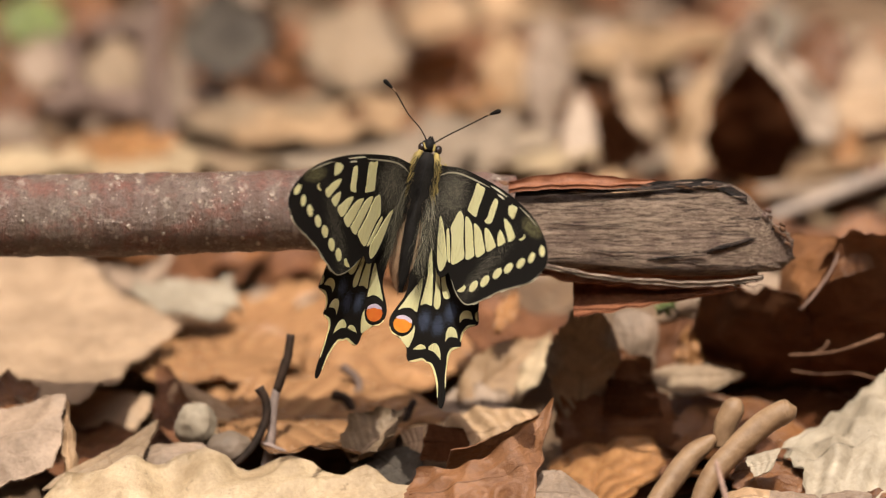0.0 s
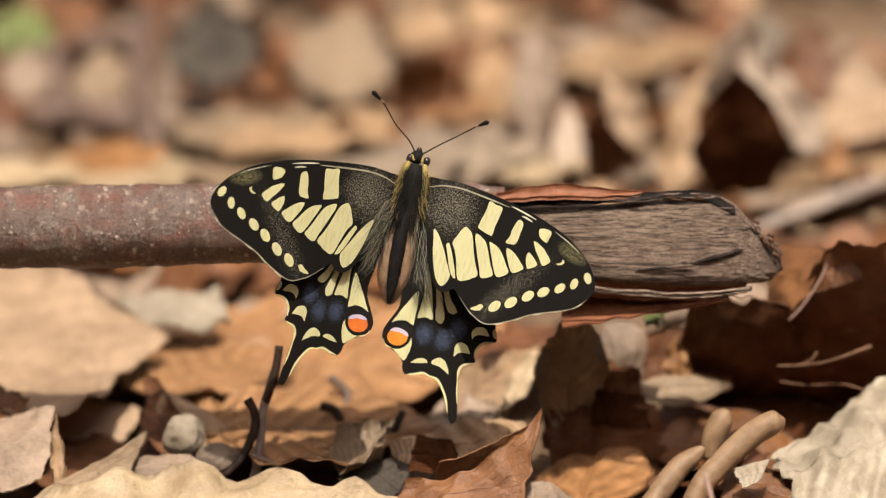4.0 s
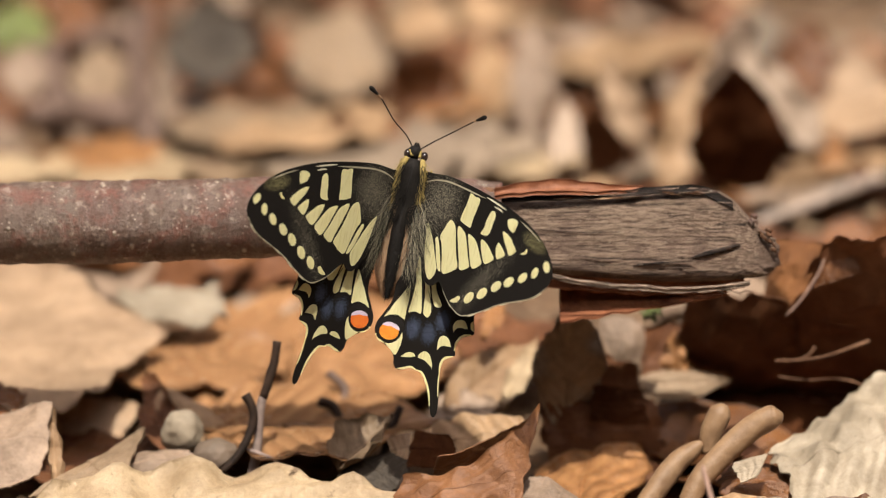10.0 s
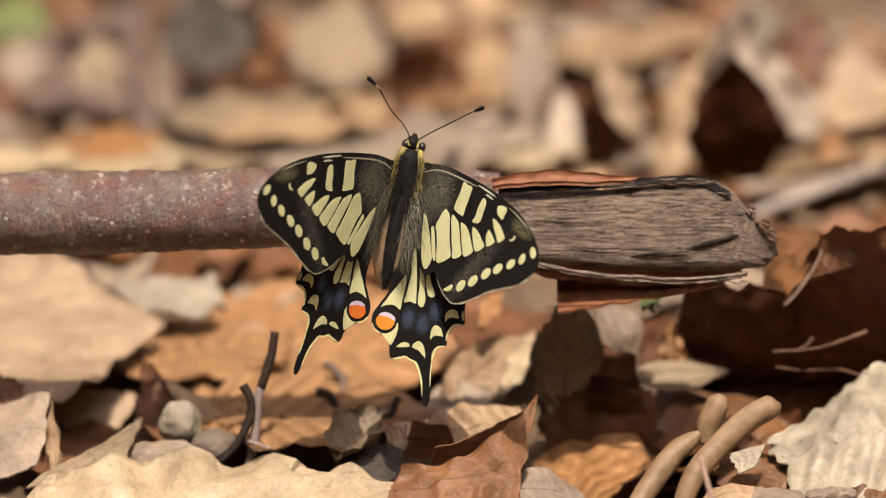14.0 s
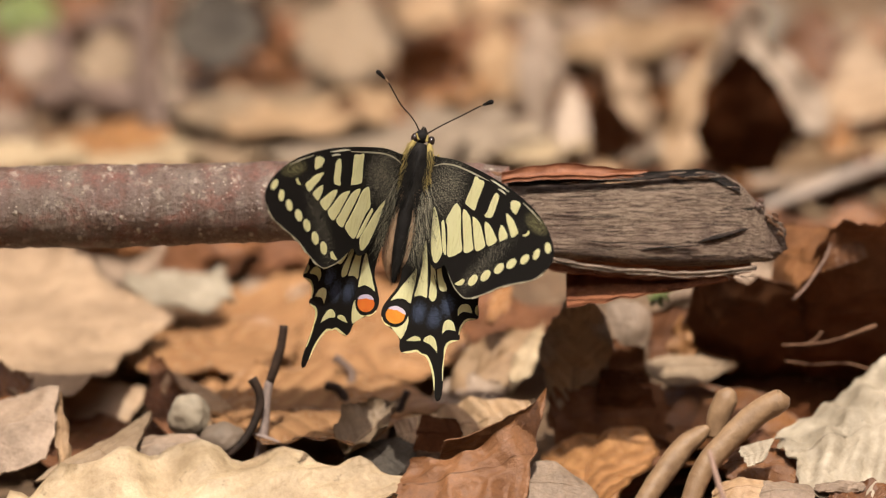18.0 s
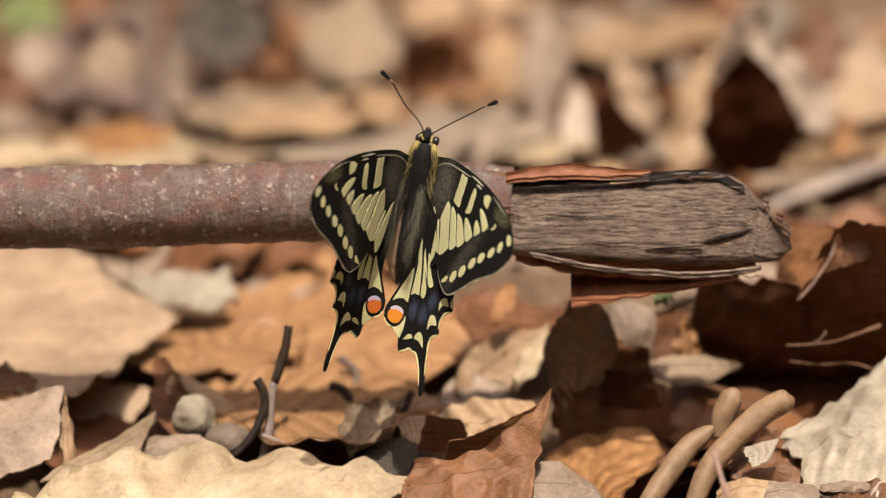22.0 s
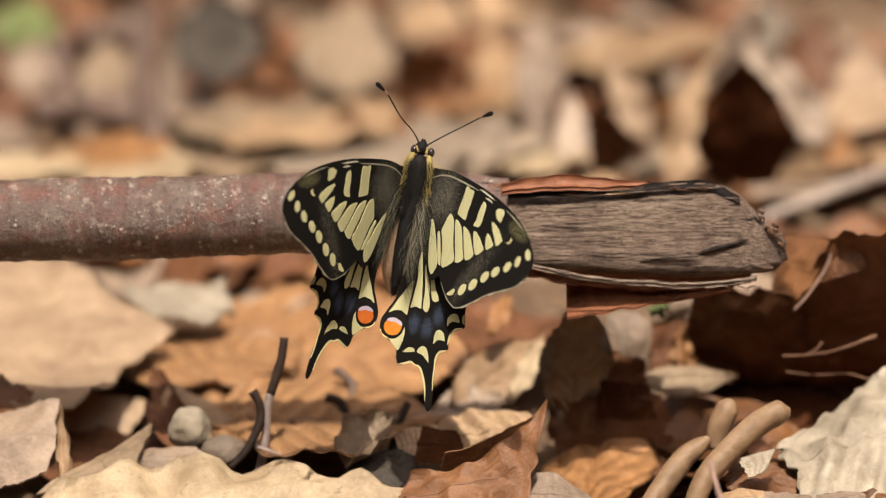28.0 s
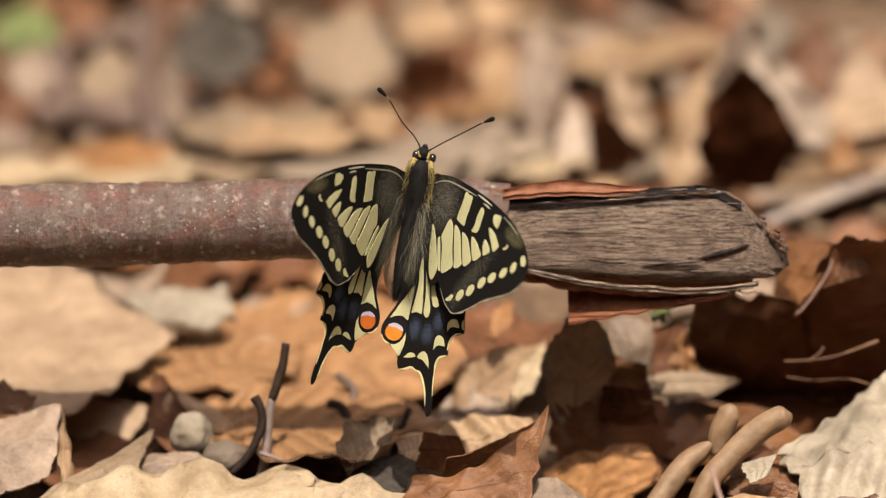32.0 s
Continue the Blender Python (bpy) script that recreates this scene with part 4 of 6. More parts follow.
    for a, b in (((38.6, -13.8), (37.0, -15.1)), ((35.2, -15.9), (33.6, -16.5)), ((31.7, -17.2), (30.1, -17.9)), ((28.2, -18.8), (26.7, -19.7)), ((24.7, -20.7), (23.0, -21.4)), ((21.0, -21.7), (19.3, -21.2)), ((18.2, -20.7), (17.0, -19.9))):
        plate("pale_fringe", streak(a, b, 0.26, 0.26, 2.5), 0.02, 0.12, PALE_SCALE, side, fw)
    # hind wing: cells, crescents, fringe, eye spot
    for c in (patch((15.9, -19.4), (15.6, -18.7), (14.3, -17.1), (12.7, -14.2), (11.8, -13.8), (12.9, -17.5), (13.5, -18.8), (14.2, -19.8), (15.3, -19.9)),
              patch((13.8, -21.5), (13.8, -20.5), (13.3, -19.1), (12.6, -17.0), (10.5, -13.1), (10.3, -14.1), (11.2, -16.9), (11.6, -19.0), (12.0, -21.5), (13.2, -22.2)),
              patch((11.7, -21.7), (11.5, -20.1), (11.0, -18.2), (9.8, -14.2), (8.6, -11.2), (8.3, -13.8), (8.9, -16.2), (8.9, -18.1), (8.8, -20.2), (8.8, -22.0), (10.2, -21.6)),
              patch((8.4, -23.5), (8.5, -21.7), (8.5, -19.6), (8.0, -16.8), (6.2, -19.6), (5.0, -22.2), (4.2, -24.0), (5.5, -23.2), (6.9, -23.0))):
        plate("yellow_patch", c, -0.17, -0.1, YELLOW, side, hw)
    for c in (patch((22.7, -22.5), (22.2, -21.5), (21.3, -20.9), (19.9, -21.2), (19.2, -22.1), (19.3, -23.2), (19.7, -23.7), (20.2, -22.9), (21.3, -22.6)),
              patch((19.9, -26.4), (19.4, -25.3), (18.4, -24.5), (17.1, -24.7), (16.6, -25.7), (16.7, -26.7), (16.9, -27.6), (17.7, -26.7), (18.9, -26.5)),
              patch((16.8, -31.0), (16.4, -29.6), (15.5, -28.4), (14.2, -28.1), (13.2, -28.8), (13.1, -29.7), (14.7, -30.0), (16.1, -30.7)),
              patch((12.6, -29.5), (11.9, -28.9), (10.5, -29.0), (9.2, -30.2), (10.3, -30.2), (11.8, -29.9)),
              patch((24.1, -22.7), (23.8, -21.6), (23.4, -20.7), (22.9, -21.4), (23.3, -22.5))):
        plate("yellow_crescent", c, -0.17, -0.1, YELLOW, side, hw)
    for line, w in (([(23.6, -23.3), (21.8, -23.9), (20.8, -25.3), (20.7, -26.9)], 0.4), ([(20.7, -27.9), (19.0, -28.6), (18.4, -29.8), (18.5, -31.4)], 0.45), ([(18.5, -31.0), (18.8, -33.4), (19.4, -35.8)], 0.2),
                    ([(9.0, -32.5), (10.5, -32.1), (11.9, -31.6), (13.2, -31.8)], 0.4), ([(12.8, -31.9), (14.6, -32.1), (16.0, -33.5), (17.2, -35.5), (18.0, -37.8)], 0.42)):
        plate("fringe", ribbon(line, w), -0.2, -0.1, YELLOW, side, hw, "pale yellow fringe")
    plate("black_ring", patch((8.7, -26.7), (8.8, -24.7), (7.9, -23.6), (6.4, -23.1), (4.7, -23.4), (3.7, -24.4), (3.3, -25.8), (3.7, -27.2), (4.7, -27.9), (5.7, -28.1), (7.1, -27.7), (8.1, -27.1)), -0.17, -0.08, JET, side, hw)
    plate("yellow_patch", patch((8.1, -30.2), (8.7, -28.8), (8.9, -27.0), (8.5, -25.6), (8.0, -26.9), (7.1, -27.8), (6.0, -28.2), (4.6, -28.1), (3.6, -27.0), (4.0, -27.9), (5.6, -28.6), (7.2, -29.8)), -0.17, -0.07, YELLOW, side, hw)
    plate("orange_spot", oval((6.0, -26.1), 1.85, 1.58, 10), -0.09, -0.03, ORANGE_SCALE if side < 0 else AMBER_SCALE, side, hw)
    plate("lilac_crescent", patch((8.0, -25.7), (7.6, -24.8), (6.3, -24.3), (5.0, -24.5), (4.3, -25.2), (5.2, -25.4), (6.2, -25.3), (7.2, -25.6)), -0.09, -0.02, LILAC, side, hw)
    for a, b in (((12.2, -17.2), (14.0, -20.4)), ((10.2, -13.6), (11.8, -21.6)), ((8.3, -15.0), (8.6, -22.4))):
        plate("vein", streak(a, b, 0.13, 0.14, 6), -0.17, -0.08, VEIN, side, hw)
    # hairs along the inner edge
    rng = random.Random(5)
    inner = 0.0 if side < 0 else 3.8
    root, end = Vector((2.7 + inner, -1.8)), Vector((5.7 + 0.5 * inner, -19.0))
    for count, mat, label in ((380, DARK_HAIR, "long dark hairs on the inner margin"), (150, GREY_HAIR, "long pale hairs on the inner margin"), (40, DARK_HAIR, "dark fur leaning over the abdomen"), (16, GREY_HAIR, "pale fur leaning over the abdomen")):
        vv, ff = [], []
        for i in range(count):
            s = rng.random() * 0.92 if mat is DARK_HAIR else rng.random() * 0.75
            p = root.lerp(end, s * 0.95) + Vector((rng.uniform(-0.6, 2.2), rng.uniform(-1, 1)))
            ln = rng.uniform(4, 9) * (1.05 - 0.65 * s)
            a = radians(rng.gauss(-76 + 26 * (1 - s), 12))
            if count < 100:
                p = root.lerp(end, 0.2 + 0.6 * s) + Vector((rng.uniform(-1.0, 1.5), rng.uniform(-1, 1)))
                a = radians(rng.gauss(-97, 8))
                ln = rng.uniform(2.5, 5)
            d = Vector((math.cos(a), math.sin(a)))
            rise = rng.uniform(0.15, 1.3) if mat is DARK_HAIR else rng.uniform(0.5, 1.5)
            w = rng.uniform(0.02, 0.045) if mat is DARK_HAIR else rng.uniform(0.014, 0.03)
            o = len(vv)
            for t in (0, 0.5, 1):
                q = p + d * ln * t + Vector((0.5 * t * t, 0))
                zz = (0.5 if side < 0 else 1.6) + rise * math.sin(t * 2.2)
                for e in (-1, 1):
                    vv.append((side * (q.x - HINGE + e * w * (1 - t * 0.8)) * MM, q.y * MM, (zz + 0.05) * MM))
            ff += [(o, o + 1, o + 3, o + 2), (o + 2, o + 3, o + 5, o + 4)]
        mesh_object("hair_fringe", vv, ff, mat, hw, label)
    return fw, hw


def ellipsoid(bm, c, r, u=18, v=12, shape=None):
    g = bmesh.ops.create_uvsphere(bm, u_segments=u, v_segments=v, radius=1.0)
    for q in g["verts"]:
        p = Vector((q.co.x * r[0], q.co.y * r[1], q.co.z * r[2]))
        q.co = (Vector(c) + p) * MM
    return g["verts"]


def build_butterfly():
    bf = empty("butterfly", PERCH)
    mid, tail = Vector((*(-0.1, 0.2), 0)), Vector((*(0.3, -20.8), 0))
    head = Vector((*(-0.1, 6.0), 0.4))

    def fur(name, line, radii, mat, label, count, ln, seed):
        """A furry body part: a tapered core with short lying hairs."""
        v, fc = tube_data(line, radii, segs=20, steps=6, rough=0.06, seed=seed)
        rng = random.Random(seed)
        cen, rad = spline(line, 6), [r.x for r in spline([(r, 0, 0) for r in radii], 6)]
        for i in range(count):
            q = rng.randrange(1, len(cen) - 1)
            a = rng.uniform(0, 6.283)
            way = (cen[q + 1] - cen[q - 1]).normalized()
            s = way.orthogonal().normalized()
            s.rotate(Matrix.Rotation(a, 3, way))
            p = cen[q] + s * rad[q] * 0.97
            t = p + way * ln * rng.uniform(0.5, 1.2) + s * ln * rng.uniform(0.1, 0.45)
            w = way.cross(s) * 0.05
            o = len(v)
            v += [(p - w) * MM, (p + w) * MM, t * MM]
            fc.append((o, o + 1, o + 2))
        return mesh_object(name, v, fc, mat, bf, label)

    thorax = [Vector((*(0.1, 4.5), 0.4)), Vector((*(0.1, 2.4), 1.0)), Vector((*(0.0, -0.8), 1.1)), Vector((*(-0.1, -4.3), 0.5))]
    fur("thorax", thorax, [1.2, 1.7, 1.8, 1.4], JET, "black furry thorax", 900, 1.3, 3)
    for s, (p, q, r, e) in ((-1, ((-1.3, 4.9), (-2.1, 2.5), (-2.5, -1.1), (-2.0, -4.2))), (1, ((1.6, 5.0), (2.1, 2.6), (2.5, -0.8), (2.0, -4.1)))):
        fur("collar_fur", [Vector((*p, 0.7)), Vector((*q, 1.2)), Vector((*r, 1.3)), Vector((*e, 0.9))], [0.5, 0.62, 0.4, 0.15], YELLOW_FUR, "yellow fur along the thorax", 260, 1.1, 8 + s)
    rng = random.Random(21)
    for mat, count, label in ((DARK_HAIR, 620, "dark hairs over the thorax"), (YELLOW_FUR, 170, "yellowish hairs along the thorax"), (GREY_HAIR, 60, "pale hairs along the abdomen")):
        vv, ff = [], []
        for i in range(count):
            s = rng.choice((-1, 1))
            y0 = rng.uniform(-6.5, 4.0) if mat is DARK_HAIR else rng.uniform(-2.5, 4.5)
            x0 = s * (rng.uniform(0.2, 2.2) if mat is DARK_HAIR else rng.uniform(1.7, 2.6)) + y0 * 0.04
            if mat is GREY_HAIR:
                y0 = rng.uniform(-15.0, -3.0)
                x0 = s * rng.uniform(1.9, 2.8) + y0 * 0.02
            ln = rng.uniform(1.5, 4.5)
            a = radians(-90 + s * rng.gauss(14, 9))
            z = 3.0 - 0.2 * x0 * x0 - 0.012 * y0 * y0
            w = rng.uniform(0.03, 0.06)
            o = len(vv)
            for t in (0, 0.5, 1):
                for e in (-1, 1):
                    vv.append(((x0 + math.cos(a) * ln * t + e * w * (1 - 0.8 * t)) * MM, (y0 + math.sin(a) * ln * t) * MM, (z + 0.5 * math.sin(t * 2.4) - 0.5 * t) * MM))
            ff += [(o, o + 1, o + 3, o + 2), (o + 2, o + 3, o + 5, o + 4)]
        mesh_object("thorax_hair", vv, ff, mat, bf, label)
    ab = [Vector((*(-0.2, -3.5), -0.4)), Vector((*(-0.1, -8.3), -1.0)), Vector((*(0.0, -13.1), -1.5)), Vector((*(0.2, -17.8), -1.9)), Vector((*(0.3, -21.4), -2.2))]
    fur("abdomen", ab, [2.0, 3.0, 3.3, 2.7, 0.8], TAN_FUR, "tan-sided abdomen", 900, 0.7, 12)
    fur("back_stripe", [p + Vector((0, 0, (1.3, 2.25, 2.5, 2.25, 1.6)[i])) for i, p in enumerate(ab)], [0.9, 1.35, 1.35, 1.0, 0.1], JET, "black stripe along the back", 1300, 1.3, 14)
    bm = bmesh.new()
    ellipsoid(bm, head, (1.35, 1.35, 1.2))
    part("head", bm, JET, bf, "black furry head")
    for q in ((-1.3, 5.6), (1.8, 5.6)):
        bm = bmesh.new()
        ellipsoid(bm, (q[0], q[1], 0.5), (0.72, 0.9, 0.9))
        part("eye", bm, EYE, bf, "glossy dark eye")
    for p, q in (((-0.4, 5.3), (-1.1, 6.4)), ((1.0, 5.2), (1.0, 6.5))):
        tube("brow_fur", [(*p, 1.3), (*q, 1.2)], [0.3, 0.18], YELLOW_FUR, bf, "pale fur stripe beside the eye", segs=8)
    for s in (-0.35, 0.35):
        q, r = (0.1, 6.9), (0.0, 7.9)
        tube("palp", [(q[0] + s, q[1], 0.4), (r[0] + s * 0.5, r[1], 0.5)], [0.4, 0.12], JET, bf, segs=8)
    for pts, tip in (([(-0.5, 6.7), (-2.3, 8.9), (-5.1, 11.1), (-8.3, 14.7)], (-10.0, 15.8)), ([(0.8, 6.8), (3.5, 9.1), (6.1, 11.1), (9.6, 13.9)], (10.9, 14.7))):
        an = tube("antenna", [(*p, 0.5 + 0.5 * i) for i, p in enumerate(pts)] + [(*tip, 2.6)], [0.13, 0.12, 0.12, 0.13, 0.14], JET, bf, "thin dark antenna", segs=8, steps=6)
        p = Vector((*pts[-1], 2.0))
        t = Vector((*tip, 2.6))
        d = (t - p).normalized()
        tube("club", [t - d * 1.5, t - d * 0.4, t + d * 0.4, t + d * 0.8], [0.18, 0.36, 0.44, 0.2], JET, an, "black club", segs=10)
        tube("pale_ring", [t - d * 2.6, t - d * 1.3], [0.16, 0.2], TAN_FUR, an, "pale tip below the club", segs=8)
    for s in (-1, 1):
        for y, reach in ((1.8, 2.6), (0.3, 3.6), (-2.5, 4.0)):
            tube("leg", [(s * 1.2, y, -0.8), (s * reach * 0.8, y + 1.0, -2.2), (s * reach, y - 0.6, -5.5), (s * (reach + 0.5), y - 1.2, -7.0)], [0.4, 0.34, 0.22, 0.12], DARK_STALK, bf, "thin dark leg", segs=8)
    q = (3.2, 2.8)
    tube("knee", [(q[0] - 0.6, q[1] + 0.2, -0.4), (q[0] + 0.3, q[1] - 0.1, 0.0), (q[0] + 0.5, q[1] + 0.7, -0.3)], [0.3, 0.3, 0.12], YELLOW_FUR, bf, "yellow knee of a leg", segs=8)
    tagged(bf, "swallowtail butterfly with yellow and black wings basking on a branch", "butterfly")
    return bf, build_wings(bf, -1), build_wings(bf, 1)


butterfly, LEFT, RIGHT = build_butterfly()

# ---- leaves and litter near the branch ----
leaf((-84.8, -49.1, 5.0), (4.8, -33.0, 6.0), (-34.0, -23.3, 9.0), CREAM, "pale tan leaf with a wavy edge lying on the litter", wave=2.0, waves=6.5, fold=3, crumple=3.4, ribs=0.5, rows=8)
leaf((-18.5, -17.0, 4.0), (-8.1, -9.0, 11.1), (-9.6, -18.0, 7.0), BUFF, "pale grey curled leaf on the litter", cup=0.6, crumple=1.2)
sheet((-7.9, -15.0, 3.7), (-5.2, -15.0, 4.9), (-4.6, -11.0, 8.8), (-9.2, -11.0, 7.4), SAND, "small pale torn leaf scrap", crumple=0.8, round_off=0.3)
leaf((-57.1, 66.6, -12.2), (10.0, 56.3, -10.3), (-25.4, 121.8, -23.1), PEACH, "large smooth orange-brown leaf with curved veins", ribs=0.9, slant=0.2, cup=0.03, wave=0.5, rows=9, crumple=1.0, nu=100, nv=44)
leaf((-61.2, 36.4, -3.8), (-27.7, 64.9, -8.9), (-47.1, 73.3, -10.4), PEACH, "orange-brown leaf half under a larger one", ribs=0.5, cup=0.03, crumple=1.0)
leaf((-44.8, 8.4, 1.3), (1.0, 8.4, 1.3), (-23.2, 36.4, -3.8), PEACH, "orange-brown leaf lying beside a larger one", ribs=0.5, rows=9, cup=0.03, crumple=1.0)
leaf((-103.4, 45.5, 0.6), (-52.7, 50.8, -0.7), (-72.7, 92.4, -4.1), SAND, "broad pale tan leaf lying flat", cup=0.05, ragged=0.2)
leaf((-59.3, 61.1, -1.3), (-43.7, 81.8, -5.4), (-52.5, 88.8, -5.2), WHITE, "small bleached white leaf lying flat", ragged=0.1)
leaf((-70.7, -21.8, 0.3), (-71.6, -8.4, 12.4), (-69.3, -14.7, 6.1), TAN, "narrow tan curled leaf edge", cup=0.9, wave=1.0)
# dark leaf laid in an empty hollow to give its shadow colour
leaf((-77.8, 2.2, -6.0), (-49.1, 11.8, -6.0), (-64.7, 21.5, -6.0), DARK, "dark brown leaf added as the shade of a hollow in the litter")
leaf((69.0, -39.8, 4.2), (87.0, -34.3, 6.6), (78.2, -41.8, 4.7), RUST, "brown leaf lying over a bleached one")
leaf((37.9, 21.0, 3.2), (56.9, 21.0, 3.8), (47.2, 24.0, 5.3), BUFF, "spindle-shaped tan leaf in half shade", cup=-0.4, crumple=0.5, ragged=0.03, wave=0.2)
# sunlit here, so the missing shade is put into its near-black colour
leaf((39.8, 15.8, -8.0), (88.9, 20.7, -8.0), (66.0, 42.9, -6.7), SHADE_UMBER, "brown leaf coloured near black for the deep shade over it", cup=0.2)
leaf((24.7, 9.0, -0.6), (26.5, 6.0, 28.3), (18.9, 7.0, 14.2), GREY, "grey-brown leaf standing in the shade of the branch", cup=-0.25, ribs=0.4, crumple=2.0)
# branch shade deepened by dark leaf colour in this sheet and the next
sheet((20.9, 4.0, -5.9), (43.4, 4.0, -5.9), (42.4, 9.0, 6.0), (20.9, 9.0, 5.4), DARK, "red-brown leaf darkened for the shade of the branch", crumple=2.0, bulge=1.5, round_off=0.3)
sheet((28.9, 6.0, 2.1), (40.7, 6.0, 1.8), (39.6, 9.0, 7.5), (30.0, 9.0, 9.0), SHADE_UMBER, "crumpled leaf coloured near black for the shade of the branch", crumple=2.0, bulge=1.0, round_off=0.25)
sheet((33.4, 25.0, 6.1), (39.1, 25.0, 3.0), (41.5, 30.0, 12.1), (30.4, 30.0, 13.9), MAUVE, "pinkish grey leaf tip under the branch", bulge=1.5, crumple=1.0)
# dark sheet added behind to serve as the hollow's shade
sheet((19.4, 13.0, -6.8), (40.5, 13.0, -6.8), (38.8, 17.0, 9.3), (20.9, 17.0, 14.1), DARK, "dark leaf added as the shade of a hollow under the branch", crumple=2.0, round_off=0.2)
leaf((9.4, 27.2, 10.6), (13.3, 41.2, 12.4), (13.2, 34.0, 11.0), ORANGE, "small ochre leaf behind a wing", cup=0.2)
leaf((46.4, 23.0, 1.3), (45.8, 28.0, 11.0), (48.2, 25.0, 7.3), ORANGE, "narrow orange leaf tip in the litter")
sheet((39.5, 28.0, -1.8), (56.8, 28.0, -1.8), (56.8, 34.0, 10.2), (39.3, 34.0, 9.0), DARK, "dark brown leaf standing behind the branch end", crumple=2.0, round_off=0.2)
leaf((1.7, 18.4, -2.0), (19.4, 38.5, 4.0), (7.2, 30.9, 4.0), TAN, "tan leaf in the litter", cup=0.2)
leaf((13.1, 15.8, 0.5), (19.8, 30.8, 8.9), (18.0, 21.7, 3.6), CREAM, "narrow pale leaf in the litter", cup=0.3)
leaf((-1.5, 18.4, -2.0), (13.1, 18.8, -1.0), (5.0, 23.3, 1.0), MAUVE, "purplish brown leaf in the litter")
leaf((5.1, 39.2, 0.0), (25.3, 61.7, -3.4), (15.3, 70.5, -2.6), DARK, "dark brown leaf in the litter", cup=0.2)
leaf((-87.1, 3.3, 6.7), (-77.6, 6.0, 7.7), (-82.2, 10.9, 8.9), RUST, "dark rust leaf tip in the litter")
leaf((-50.7, -2.1, -0.2), (-55.9, 24.4, 4.7), (-49.5, 10.4, 3.1), DARK, "brown narrow leaf standing on edge", cup=0.4)
leaf((-52.4, 17.6, 4.4), (-36.8, -1.7, 0.8), (-43.9, 21.7, 3.6), TAN, "tan leaf curled over a hollow", cup=-0.7)
sheet((-10.4, -47.0, 6.6), (13.8, -47.0, 7.7), (19.4, -25.7, 22.4), (-5.5, -33.0, 10.7), COPPER, "reddish brown curled leaf with a raised pointed tip", bulge=1.5, sag=5.6, ribs=0.2, rows=4, crumple=3.6, round_off=0.2, curl=2.0)
sheet((-0.6, -28.0, 6.7), (13.0, -25.0, 7.0), (17.8, -29.0, 19.1), (0.4, -32.0, 13.4), COPPER, "shaded inner fold of a reddish curled leaf", sag=1.0, crumple=1.5, round_off=0.1)
sheet((0.6, -14.9, 0.9), (17.6, -12.9, 5.2), (18.7, -4.3, 9.4), (-3.1, -3.1, 7.2), TAN, "tan curled leaf behind a reddish one", bulge=2.5, ribs=0.55, crumple=1.8, curl=1.5)
# the tan leaf's shade, painted as a near-black leaf
sheet((-5.6, -19.0, 5.1), (4.6, -18.0, 4.6), (3.0, -14.0, 9.7), (-4.1, -13.0, 10.0), SHADE_UMBER, "curled rust leaf coloured near black for the shade on it", bulge=1.0, crumple=1.5, round_off=0.3)
leaf((23.6, -33.8, -3.0), (34.1, 33.2, -2.0), (38.2, -7.7, 0.0), ORANGE, "orange-brown leaf half in shade under the branch", cup=-0.15, crumple=2.2)
# its shade comes from the darkened olive colour
sheet((-21.5, -16.1, 3.0), (-9.9, -22.7, 0.7), (-4.1, -17.8, 4.1), (-7.3, -12.5, 6.0), SHADE_OLIVE, "dull olive-grey leaf with shade put into its colour", bulge=0.8)
sheet((14.6, -42.0, 4.2), (30.2, -39.6, 4.7), (26.6, -33.9, 7.4), (16.3, -30.1, 10.9), MAUVE, "dull brown crumpled leaf beside a rusty one", bulge=1.5, crumple=1.5)
sheet((10.5, -42.0, 4.2), (15.6, -41.8, 4.7), (20.3, -26.7, 8.6), (16.3, -27.2, 7.5), RUST, "folded brown edge of a curled leaf", bulge=1.5, crumple=1.8)
sheet((66.7, -34.8, 5.5), (93.0, -38.2, 2.8), (96.4, 14.6, 16.7), (60.9, -16.1, 7.8), WHITE, "large bleached cream leaf with branching veins", bulge=3.0, ribs=0.8, rows=5, crumple=4.0, round_off=0.3)
sheet((56.0, -33.1, 9.1), (59.3, -32.6, 10.2), (61.5, -28.1, 12.8), (54.4, -28.8, 11.3), WHITE, "torn scrap of a bleached leaf", ragged=1.5, crumple=0.5, round_off=0.3)
sheet((50.8, -28.9, 3.9), (68.5, -29.9, 4.2), (66.8, -22.3, 6.4), (54.3, -18.8, 6.7), RUST, "small red-brown leaf beside a pod", bulge=1.5, crumple=2.0)
sheet((49.5, -40.0, 3.8), (62.3, -39.8, 4.2), (62.2, -31.1, 6.4), (49.8, -31.0, 6.6), TAN, "pale tan curled leaf beside a pod", bulge=2.5, crumple=2.0)
sheet((58.1, -41.8, 4.7), (68.9, -41.6, 5.1), (68.2, -34.9, 7.6), (58.4, -33.8, 7.6), MAUVE, "dull brown crumpled leaf beside a pod", bulge=1.5, crumple=1.5)
sheet((68.2, -35.9, 5.6), (78.0, -35.7, 6.0), (77.9, -32.9, 7.1), (68.5, -33.1, 6.7), MAUVE, "narrow brown leaf edge on the litter", bulge=0.6)
sheet((-89.5, -26.7, 1.6), (-73.5, -22.6, 5.6), (-71.2, -6.7, 13.7), (-90.6, -7.6, 9.4), MAUVE, "mauve-brown leaf with a curled tan edge", bulge=2.0, crumple=1.8, round_off=0.25)
